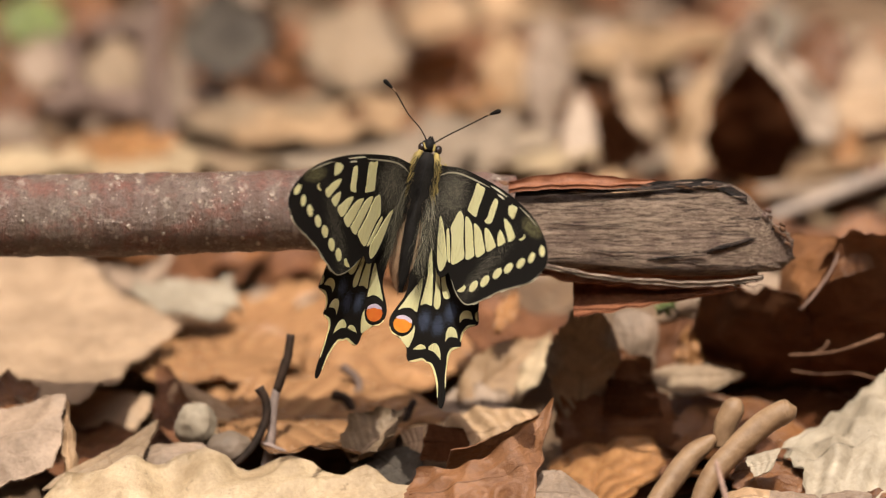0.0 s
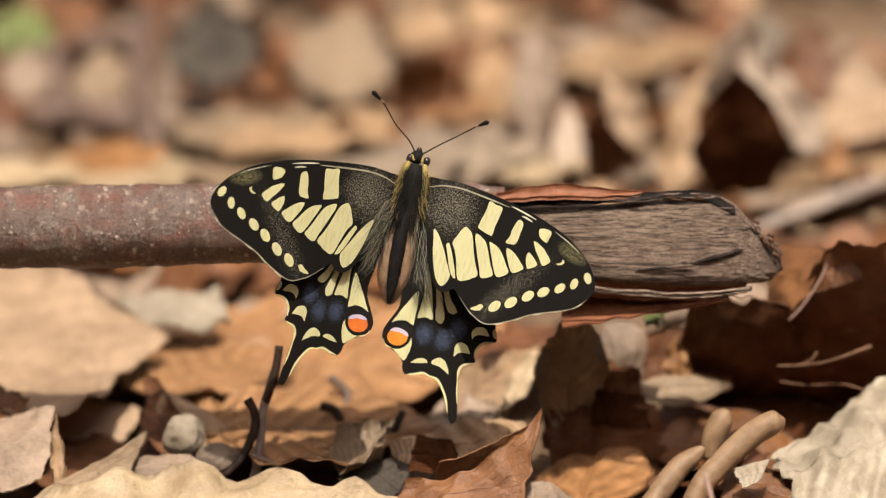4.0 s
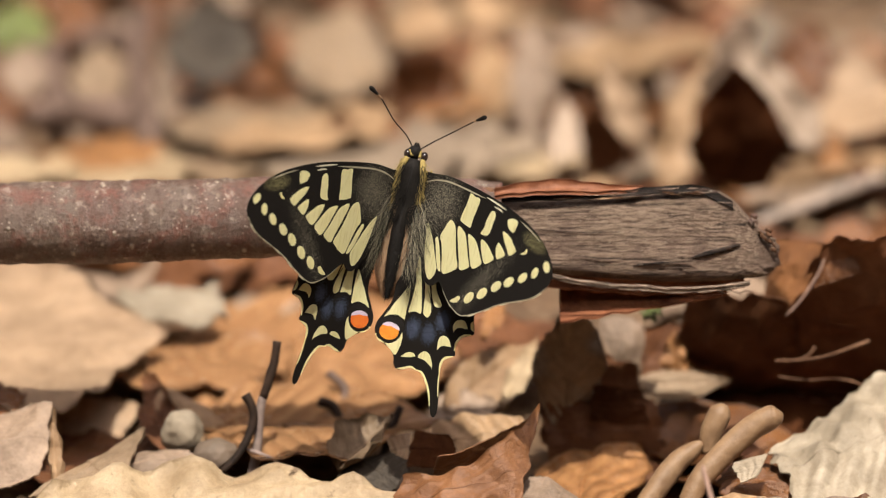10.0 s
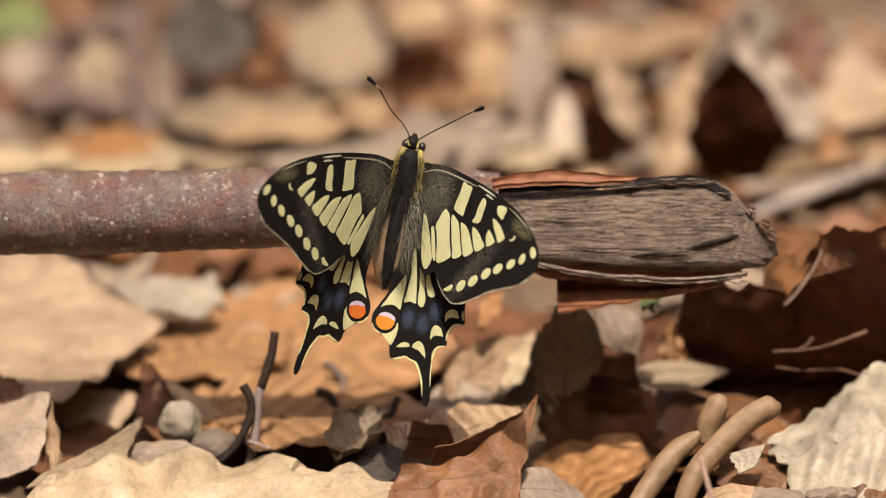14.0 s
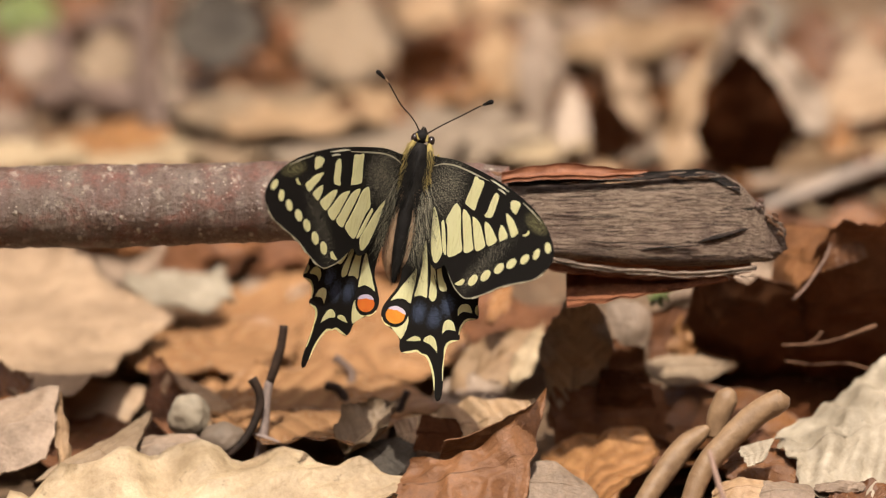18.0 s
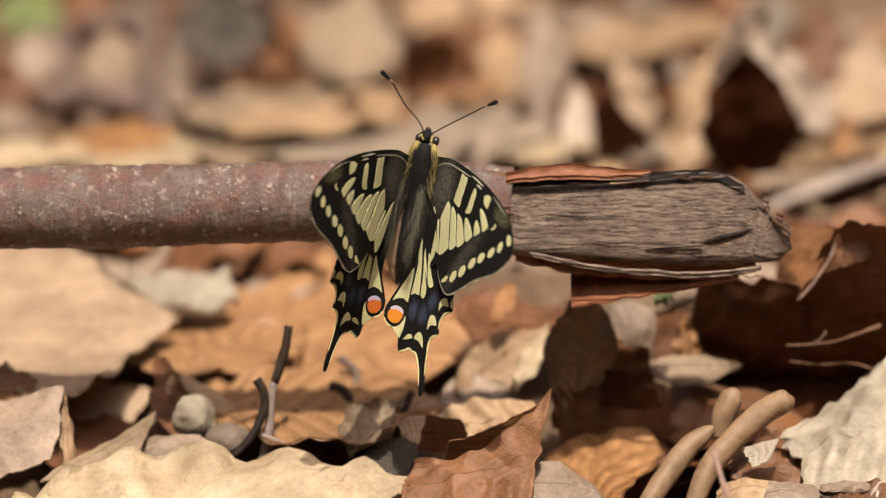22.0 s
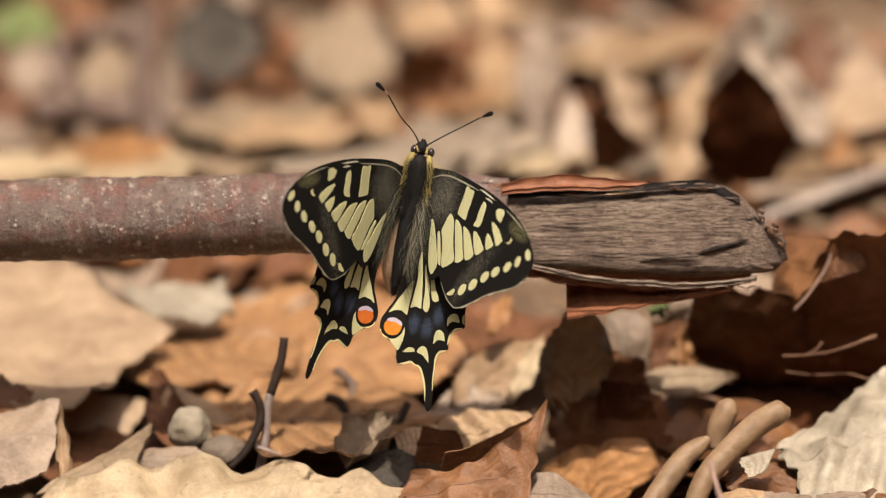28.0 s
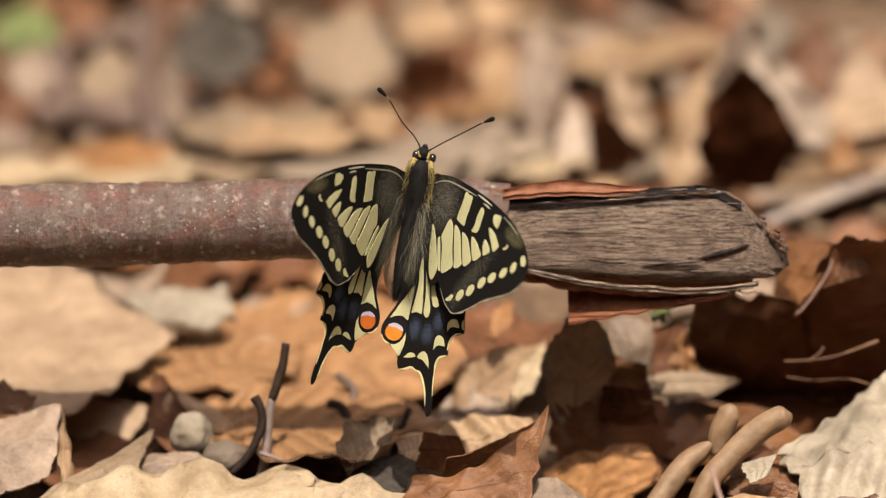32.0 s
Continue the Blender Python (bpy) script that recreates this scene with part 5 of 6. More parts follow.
sheet((-75.6, 24.0, -10.1), (-60.5, 24.0, -9.9), (-56.9, 36.0, -8.2), (-78.3, 36.0, -5.8), SAND, "grey-tan leaf with a pale lower edge", bulge=1.2, round_off=0.3)
sheet((-75.7, -25.0, 2.8), (-63.7, -28.0, 3.4), (-57.5, -23.2, 6.6), (-54.3, -8.8, 9.3), BUFF, "brown leaf propped on its edge", bulge=0.8, round_off=0.15)
sheet((-58.5, -21.7, 2.8), (-44.1, -20.9, 2.2), (-44.6, -12.6, 5.8), (-57.6, -12.3, 6.3), MAUVE, "crumpled brown leaf scrap", bulge=2.0, crumple=2.2, ragged=1.6)
sheet((62.8, 30.0, 16.1), (67.1, 17.0, 19.6), (75.4, 20.0, 33.4), (64.8, 38.0, 26.1), COPPER, "orange-brown curled leaf by the branch end", bulge=2.0, crumple=1.5, round_off=0.25)
sheet((70.7, 15.0, 26.0), (80.1, 13.0, 30.5), (77.3, 18.0, 34.8), (75.0, 19.0, 33.6), RUST, "lit orange flap of a curled leaf", bulge=0.6, crumple=1.0, round_off=0.15)
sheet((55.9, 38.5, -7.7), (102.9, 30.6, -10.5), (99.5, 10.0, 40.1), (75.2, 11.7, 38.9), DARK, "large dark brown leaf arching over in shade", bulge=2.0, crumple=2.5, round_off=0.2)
# dark overhang added where only deep shade lies
sheet((44.8, 37.8, -9.2), (72.3, 35.5, -9.3), (68.4, 16.8, 21.6), (47.7, 23.4, 21.4), DARK, "overhanging dark brown leaf added to fill a deeply shaded gap", bulge=2.0, crumple=2.5, round_off=0.3)
# leaves behind the branch
leaf((49.3, 173.3, -24.4), (62.0, 203.3, -4.3), (61.4, 188.3, -16.9), TAN, "large tan leaf leaning like a tent", cup=0.12, fold=6)
leaf((84.2, 188.6, -21.1), (63.6, 216.6, -8.6), (77.8, 202.6, -10.8), BLUSH, "pale leaf edge leaning like a tent", cup=0.1)
# this dark leaf stands in for the shade within the tent
leaf((66.1, 174.5, -27.6), (63.3, 164.5, 7.9), (75.1, 169.5, -9.1), SHADE_UMBER, "dark brown leaf added as the shade inside a tent of leaves", crumple=2.4)
leaf((57.8, 189.9, -7.4), (71.9, 213.9, -4.2), (69.5, 207.9, -13.3), BLUSH, "pinkish white leaf tip on top of a tent of leaves", cup=0.3)
leaf((28.0, 173.1, -25.4), (28.1, 199.1, -13.0), (31.7, 186.1, -19.2), BLUSH, "narrow pinkish white leaf standing behind the branch", cup=0.35)
# dark leaf filling a hollow, for the shade in it
leaf((37.7, 193.1, -32.0), (33.6, 187.1, -10.5), (40.9, 190.1, -19.9), DARK, "dark red-brown leaf added as the shade of a hollow behind the branch", cup=0.2)
leaf((44.9, 204.6, -33.0), (36.2, 212.6, -21.5), (42.8, 208.6, -25.7), RUST, "dark rust leaf leaning in a hollow")
leaf((45.1, 196.2, -24.5), (36.6, 210.2, -8.3), (44.5, 203.2, -14.7), SAND, "sandy leaf leaning over a hollow", cup=0.2)
leaf((24.9, 243.0, -38.9), (24.9, 249.0, -23.4), (28.0, 246.0, -31.2), RUST, "narrow rust leaf standing on edge")
leaf((21.5, 232.2, -37.0), (22.4, 254.2, -17.3), (27.3, 243.2, -27.3), MAUVE, "dull mauve leaf leaning in the litter", cup=0.15)
leaf((53.2, 247.7, -36.8), (54.0, 253.7, -30.3), (56.9, 250.7, -33.8), MAUVE, "grey-mauve leaf tip in the litter")
leaf((8.5, 182.1, -25.0), (27.2, 196.2, -24.5), (19.1, 160.7, -17.6), CREAM, "pale tan leaf lying behind the branch")
leaf((14.5, 232.9, -33.1), (10.5, 296.1, -40.5), (17.6, 261.1, -34.2), TAN, "tan leaf lying behind the branch")
leaf((83.6, 250.0, -39.2), (85.5, 268.0, -23.7), (92.0, 259.0, -32.0), RUST, "red-brown leaf leaning in the litter", cup=0.2)
leaf((76.5, 287.7, -47.0), (76.5, 307.7, -35.3), (82.4, 297.7, -41.0), OLIVE, "olive-grey leaf leaning in the litter")
leaf((84.7, 206.6, -26.4), (105.9, 242.1, -28.8), (96.9, 188.7, -19.2), SAND, "broad sandy leaf lying in the litter")
leaf((94.2, 235.3, -35.5), (96.9, 253.3, -24.5), (102.2, 244.3, -30.9), SAND, "sandy leaf leaning in the litter", cup=0.15)
leaf((75.0, 185.7, -28.6), (96.4, 211.4, -31.3), (86.0, 168.7, -22.6), TAN, "tan leaf lying beside a stick")
leaf((91.0, 177.0, -26.1), (93.1, 183.0, -21.4), (94.2, 180.0, -24.4), RUST, "small rust leaf beside a stick")
leaf((85.1, 189.5, -28.3), (87.8, 197.5, -21.1), (90.1, 193.5, -25.7), ORANGE, "orange-tan leaf beside a stick")
leaf((72.0, 174.5, -27.6), (87.6, 190.7, -29.5), (79.7, 161.3, -22.7), MAUVE, "dull brown leaf beside a stick")
leaf((34.1, 279.7, -43.5), (59.9, 305.0, -42.1), (48.9, 251.7, -33.5), TAN, "long tan leaf lying in the litter")
leaf((49.1, 220.2, -35.8), (36.9, 185.7, -28.6), (41.0, 208.1, -31.2), GREY, "grey leaf lying behind the branch")
leaf((-11.6, 243.4, -37.0), (4.4, 253.4, -26.6), (1.4, 250.9, -39.4), RUST, "crumpled red-brown leaf ball", cup=0.5, crumple=4)
leaf((3.1, 252.8, -39.7), (2.8, 254.8, -27.9), (6.3, 253.8, -33.7), SHADE_UMBER, "dark curled edge of a crumpled leaf", cup=0.5)
leaf((-35.5, 174.6, -21.6), (7.3, 197.5, -23.8), (-12.9, 153.9, -14.9), GREY, "flat grey leaf behind the branch")
leaf((-3.8, 178.3, -25.3), (21.4, 222.2, -31.2), (10.6, 174.2, -21.6), GREY, "grey leaf lying flat behind the branch")
leaf((-44.6, 193.6, -24.0), (-9.6, 225.3, -27.8), (-25.7, 184.5, -19.4), TAN, "long tan leaf lying flat behind the branch")
leaf((-58.1, 220.4, -33.9), (-29.7, 253.2, -37.8), (-41.4, 206.7, -28.4), BUFF, "long buff leaf lying behind the branch")
leaf((-24.8, 265.0, -42.9), (-19.9, 299.0, -33.1), (-10.9, 282.0, -41.1), BUFF, "broad beige leaf leaning in the far litter", cup=0.1)
leaf((-6.5, 246.1, -37.5), (14.1, 249.2, -36.1), (4.1, 225.9, -30.9), ORANGE, "orange-tan leaf lying in the litter")
leaf((6.1, 189.4, -30.3), (21.1, 203.4, -31.8), (14.4, 174.5, -25.1), BLUSH, "pale dry leaf behind the branch")
# a near-black leaf painted as the hollow's own shade
leaf((-44.4, 291.7, -48.7), (-43.9, 294.7, -32.0), (-39.2, 293.2, -40.5), SHADE_UMBER, "near-black leaf added as the shade of a far hollow")
# dark sheet painted in for the wide hollow's shade
leaf((-50.7, 263.2, -38.6), (-53.2, 285.2, -25.9), (-41.5, 274.2, -31.2), SHADE_OLIVE, "dark leaf added as the shade of a wide far hollow", crumple=2.4)
leaf((-53.8, 294.6, -49.2), (-54.4, 298.6, -32.2), (-44.1, 296.6, -40.3), OLIVE, "dark grey-brown leaf leaning in the far litter")
leaf((-60.4, 229.9, -34.6), (-61.5, 241.9, -21.8), (-58.1, 235.9, -28.0), MAUVE, "mauve-brown leaf standing in the litter", cup=0.3)
leaf((-36.8, 276.3, -44.9), (-52.8, 285.4, -44.6), (-44.1, 287.3, -43.9), RUST, "rusty leaf lying in the far litter")
leaf((-2.8, 317.0, -52.3), (-4.2, 341.0, -49.1), (4.6, 329.0, -49.8), TAN, "tan leaf leaning in the far litter")
leaf((3.6, 197.4, -28.7), (2.7, 243.4, -35.6), (14.8, 220.4, -31.3), GREY, "grey leaf sloping behind the branch", cup=0.05, crumple=1.0)
leaf((-24.6, 180.8, -25.7), (-25.4, 226.8, -35.3), (-11.9, 203.8, -30.6), GREY, "broad grey leaf sloping behind the branch", cup=0.05, crumple=1.0)
leaf((-87.8, 192.1, -26.8), (-61.2, 207.9, -25.6), (-70.4, 160.4, -17.1), ORANGE, "orange-tan leaf lying flat behind the branch", cup=-0.25)
leaf((-78.0, 170.8, -22.0), (-56.7, 188.5, -23.1), (-64.8, 153.1, -15.8), CREAM, "pale leaf lying behind the branch")
leaf((-100.8, 182.0, -27.0), (-83.3, 199.8, -28.2), (-88.8, 164.5, -20.8), CREAM, "cream leaf lying behind the branch")
leaf((-60.6, 190.7, -29.5), (-38.8, 206.2, -30.3), (-47.9, 174.3, -23.6), BUFF, "tan leaf lying behind the branch")
leaf((-77.0, 256.7, -41.4), (-77.3, 272.7, -32.0), (-70.4, 264.7, -36.9), BUFF, "pale leaf inside a loop of stick", cup=0.15)
leaf((-94.8, 261.0, -41.2), (-94.2, 277.0, -33.9), (-88.8, 269.0, -38.2), MAUVE, "dull brown leaf leaning in the far litter")
leaf((-97.1, 219.0, -34.6), (-98.3, 233.0, -23.5), (-93.2, 226.0, -28.9), RUST, "rust leaf leaning in the litter")
leaf((-84.3, 193.2, -30.0), (-88.2, 197.2, -28.4), (-84.1, 196.2, -26.9), DARK, "dark brown leaf scrap behind the branch")
leaf((-91.4, 208.8, -30.8), (-105.2, 227.5, -32.1), (-97.0, 222.7, -30.3), MAUVE, "dull brown leaf lying in the litter")
leaf((-67.9, 312.9, -50.5), (-66.3, 326.9, -43.3), (-63.1, 319.9, -47.6), RUST, "red-brown leaf in the far litter")
leaf((-88.0, 324.9, -52.7), (-85.5, 332.9, -44.3), (-81.5, 328.9, -49.9), RUST, "rusty leaf in the far litter")
leaf((-99.5, 304.0, -48.9), (-98.6, 326.0, -42.9), (-91.4, 315.0, -47.1), GREEN, "green leaf among dead leaves", name="green_leaf")
leaf((-18.8, 206.5, -26.4), (-23.8, 210.5, -23.4), (-19.3, 209.5, -22.8), DARK, "dark brown leaf scrap on a tan leaf")
leaf((39.3, 14.2, 20.7), (43.2, 16.1, 22.5), (41.1, 17.1, 22.2), GREEN, "small green leaf behind the branch", ragged=0.02, crumple=0.3, name="green_leaf")


def stem(points, radii, mat, label, name="dry_stalk", cat="stalk", **kw):
    v, fc = tube_data([Vector(p) for p in points], radii, **kw)
    base = Vector(v[0])
    ob = mesh_object(name, [p - base for p in v], fc, mat)
    ob.location = base
    return tagged(ob, label, cat)


def build_stick():
    st = stem([(-34.8, -16.9, -1.1), (-33.4, -13.3, 6.6), (-32.9, -10.6, 12.3), (-32.3, -9.4, 15.0)], [1.1, 0.9, 0.85, 0.8], STALK, "grey upright stalk with a black tip", rough=0.15)
    ob = tube("black_tip", [(-32.3, -9.5, 14.8), (-31.1, -8.0, 18.1), (-30.2, -6.6, 21.0), (-29.7, -5.0, 24.5)], [0.8, 0.95, 0.85, 0.8], DARK_STALK, st, "black broken tip", rough=0.15)
    ob.matrix_parent_inverse = Matrix.Translation(-st.location)


build_stick()
stem([(-39.9, -18.9, 4.1), (-36.5, -16.5, 7.0), (-34.2, -13.4, 11.1), (-34.3, -12.0, 14.2), (-35.6, -11.0, 16.3)], [0.6, 0.75, 0.85, 0.8, 0.95], DARK_STALK, "black hooked stalk beside a pebble", rough=0.12)
stem([(-35.5, -14.4, 6.6), (-32.1, -14.9, 5.6), (-26.9, -15.0, 3.1)], [0.35, 0.4, 0.3], STALK, "thin grey twig across the litter")
stem([(-18.7, 3.6, -6.7), (-17.9, 9.9, -2.7), (-19.4, 14.0, 1.3), (-22.3, 15.4, 1.9)], [0.9, 0.95, 0.9, 1.0], DARK_STALK, "black hooked stalk over an orange leaf")
stem([(-18.9, 20.7, -3.2), (-17.4, 26.2, -1.0), (-20.7, 29.4, 1.1)], [0.7, 0.8, 0.9], BROWN_STICK, "brown hooked stalk over an orange leaf")
stem([(-10.1, -1.3, -3.0), (-8.5, 3.2, 1.9), (-6.7, 6.8, 4.9)], [0.9, 0.8, 0.7], DARK_STALK, "dark upright stalk in the litter")
stem([(64.3, 7.0, 14.6), (69.2, 7.1, 14.8), (74.5, 7.4, 15.6), (82.2, 8.6, 18.1)], [0.3, 0.3, 0.28, 0.45], RED_BROWN, "thin sunlit twig over dark leaves", name="thin_twig", cat="twig")
stem([(68.6, 7.0, 14.6), (70.8, 7.5, 15.8), (71.9, 8.1, 17.1)], [0.28, 0.3, 0.4], RED_BROWN, "short side twig over dark leaves", name="thin_twig", cat="twig")
stem([(65.1, 9.3, 10.2), (70.5, 9.0, 9.6), (76.9, 9.1, 9.8), (81.7, 8.6, 8.6)], [0.25, 0.2, 0.25, 0.2], RED_BROWN, "thin twig over dark leaves", name="thin_twig", cat="twig")
stem([(67.9, 143.4, -19.0), (78.2, 156.3, -21.3), (86.2, 168.4, -23.5), (105.2, 194.4, -28.2)], [1.1, 1.4, 1.5, 1.6], STICK, "grey stick lying behind the branch", name="stick", cat="stick", rough=0.2)
stem([(-90.8, 304.7, -47.1), (-87.7, 270.0, -40.8), (-84.7, 244.9, -36.3), (-75.5, 241.1, -35.6), (-67.4, 237.8, -35.0), (-63.6, 218.0, -31.4)], [2.4, 2.8, 3, 3.2, 3.4, 2.8], BROWN_STICK, "looped brown stick lying in the far litter", name="stick", cat="stick", rough=0.2)
stem([(-62.7, 198.7, -25.0), (-66.8, 241.3, -32.6), (-69.6, 286.6, -40.8), (-70.5, 328.6, -48.3)], [3.2, 3.2, 3, 2.8], BROWN_STICK, "brown stick lying in the far litter", name="stick", cat="stick", rough=0.2)
stem([(-91.7, 234.0, -34.3), (-83.1, 239.4, -35.3), (-73.8, 232.4, -34.0), (-64.5, 223.3, -32.4)], [3, 3.6, 3.8, 3], BROWN_STICK, "dark stick lying across the far litter", name="stick", cat="stick", rough=0.2)
stem([(-84.0, 301.8, -45.5), (-77.7, 309.0, -46.8), (-70.5, 305.4, -46.2)], [3, 3.6, 3], BROWN_STICK, "short dark stick lying in the far litter", name="stick", cat="stick", rough=0.2)
stem([(36.6, -32.7, 0.6), (39.8, -28.9, 3.9), (44.1, -24.7, 8.2), (47.3, -22.6, 10.3), (49.1, -22.1, 11.5), (49.5, -22.0, 11.7)], [1.8, 2.1, 2.1, 1.7, 0.9, 0.3], POD, "brown dried pod leaning on another", name="seed_pod", cat="seed pod", rough=0.06, segs=20, steps=6)
stem([(44.9, -35.8, 1.0), (48.1, -30.7, 7.2), (52.9, -26.5, 11.5), (58.1, -23.6, 15.3), (61.7, -22.7, 17.2), (62.5, -22.6, 17.5), (63.3, -22.5, 17.7), (63.8, -22.4, 17.9), (64.2, -22.3, 18.1)], [1.7, 2.1, 2.25, 2.35, 2.3, 2.15, 1.75, 1.05, 0.2], POD, "long brown dried pod with a round end", name="seed_pod", cat="seed pod", rough=0.03, segs=20, steps=6)
stem([(50.8, -21.9, 9.5), (51.0, -20.5, 12.5), (52.6, -18.9, 15.9), (53.2, -18.4, 17.1), (53.5, -18.1, 17.7), (53.6, -18.0, 17.9)], [1.6, 2.1, 2.2, 1.6, 0.9, 0.2], POD, "short brown dried pod behind another", name="seed_pod", cat="seed pod", rough=0.06, segs=20, steps=6)


def stone(c, r, mat, label, seed):
    bm = bmesh.new()
    bmesh.ops.create_icosphere(bm, subdivisions=4, radius=1.0)
    for v in bm.verts:
        k = 1 + 0.2 * noise.noise(v.co * 1.1 + Vector((seed * 5.0, 0, 0))) + 0.07 * noise.noise(v.co * 3.1 + Vector((0, seed * 5.0, 0))) + 0.05 * noise.noise(v.co * 8.0 + Vector((0, 0, seed * 5.0)))
        v.co = Vector((v.co.x * r[0], v.co.y * r[1], v.co.z * r[2])) * k * MM
    me = bpy.data.meshes.new("pebble")
    bm.to_mesh(me)
    bm.free()
    me.polygons.foreach_set("use_smooth", [True] * len(me.polygons))
    me.materials.append(mat)
    ob = new("pebble", me)
    ob.location = Vector(c) * MM
    tagged(ob, label, "pebble", "pebbles")


stone((-47.7, -7.6, 7.0), (3.8, 4.0, 4.0), STONE, "pale rounded pebble in the litter", 1)
stone((-41.1, -13.9, 5.4), (4.0, 3.6, 2.9), BROWN_STONE, "grey-brown pebble in the litter", 2)

stem([(-64.4, -35.4, 1.9), (-60.8, -33.0, 4.6), (-56.9, -32.0, 6.9)], [0.7, 0.75, 0.7], BROWN_STICK, "short brown stalk over a pale leaf")
stem([(50.6, -77.6, 22.6), (48.8, -73.5, 26.7), (47.5, -69.6, 30.3), (47.3, -69.4, 30.8)], [0.5, 0.5, 0.4, 0.15], MAUVE_STALK, "pinkish brown stalk before the pods")
stem([(-7.6, -27.6, -2.7), (-7.1, -24.5, 1.6), (-5.9, -22.0, 4.5)], [0.7, 0.7, 0.5], DARK_STALK, "short black stalk beside a rusty leaf")
# no stalk: a pale tube added as the leaf's lit rim
stem([(66.5, 12.4, 21.5), (69.3, 13.7, 24.2), (72.7, 15.8, 28.9), (74.4, 17.6, 32.8), (76.7, 17.5, 34.8), (80.9, 15.7, 35.8)], [0.2, 0.28, 0.25, 0.25, 0.3, 0.2], MAUVE_STALK, "pale lit rim of an orange leaf, drawn as a thin tube")


# ---- loose litter further off ----

def build_fill():
    """Dead leaves strewn over the ground behind, before and beside the branch."""
    rng = random.Random(11)
    kinds = ((BUFF, "tan dead leaf on the ground"), (BUFF, "pale dead leaf on the ground"), (TAN, "light brown dead leaf on the ground"), (RUST, "rusty dead leaf on the ground"), (MAUVE, "dull brown dead leaf on the ground"), (TAN, "tan dead leaf on the ground"), (RUST, "red-brown dead leaf on the ground"), (DARK, "dark brown dead leaf on the ground"))
    models = []
    for i in range(24):
        mat, label = kinds[i % 8]
        ob = leaf_mesh("dead_leaf", rng.uniform(28, 54), rng.uniform(9, 17), mat, curl=rng.uniform(-20, 25), fold=rng.uniform(-5, 18), cup=rng.uniform(-0.2, 0.25), wave=rng.uniform(0.5, 2.5), crumple=rng.uniform(0.8, 2.2), seed=100 + i, nu=20, nv=10)
        models.append(tagged(ob, label, "leaf", "fallen leaves"))
    used = set()
    for n in range(290):
        y = -22 + 430 * rng.random()
        x = rng.uniform(-1, 1) * (100 + 0.12 * y)
        if -85 < x < 62 and y < 92:
            continue
        k = rng.randrange(24)
        if k % 8 == 7 or (y > 75 and k % 8 in (3, 6) and rng.random() < 0.6):
            k -= 2
        if y < 75:
            k = rng.choice((3, 11, 19, 7, 12))
        tilt, z = 2, -8.2
        if y > 75:
            # an under layer, darker and flatter than the leaves on top of it
            k = rng.choice((4, 6, 7, 12, 14, 15, 20, 22, 11, 1))
            tilt, z = 3, rng.uniform(-14.0, -11.5) - slope(y)
        m = Matrix.Translation((x * MM, y * MM, z * MM)) @ pose(0, 0, 0, rng.gauss(-10 if y > 75 else 0, tilt), rng.gauss(0, tilt), 0) @ pose(0, 0, 0, 0, 0, rng.uniform(0, 360))
        if k not in used:
            used.add(k)
            models[k].matrix_world = m
        else:
            copy_thing(models[k], m)
    for k in range(24):
        if k not in used:
            models[k].matrix_world = Matrix.Translation((rng.uniform(-90, 90) * MM, 160 * MM, -31 * MM)) @ pose(0, 0, 0, 0, 0, rng.uniform(0, 360))


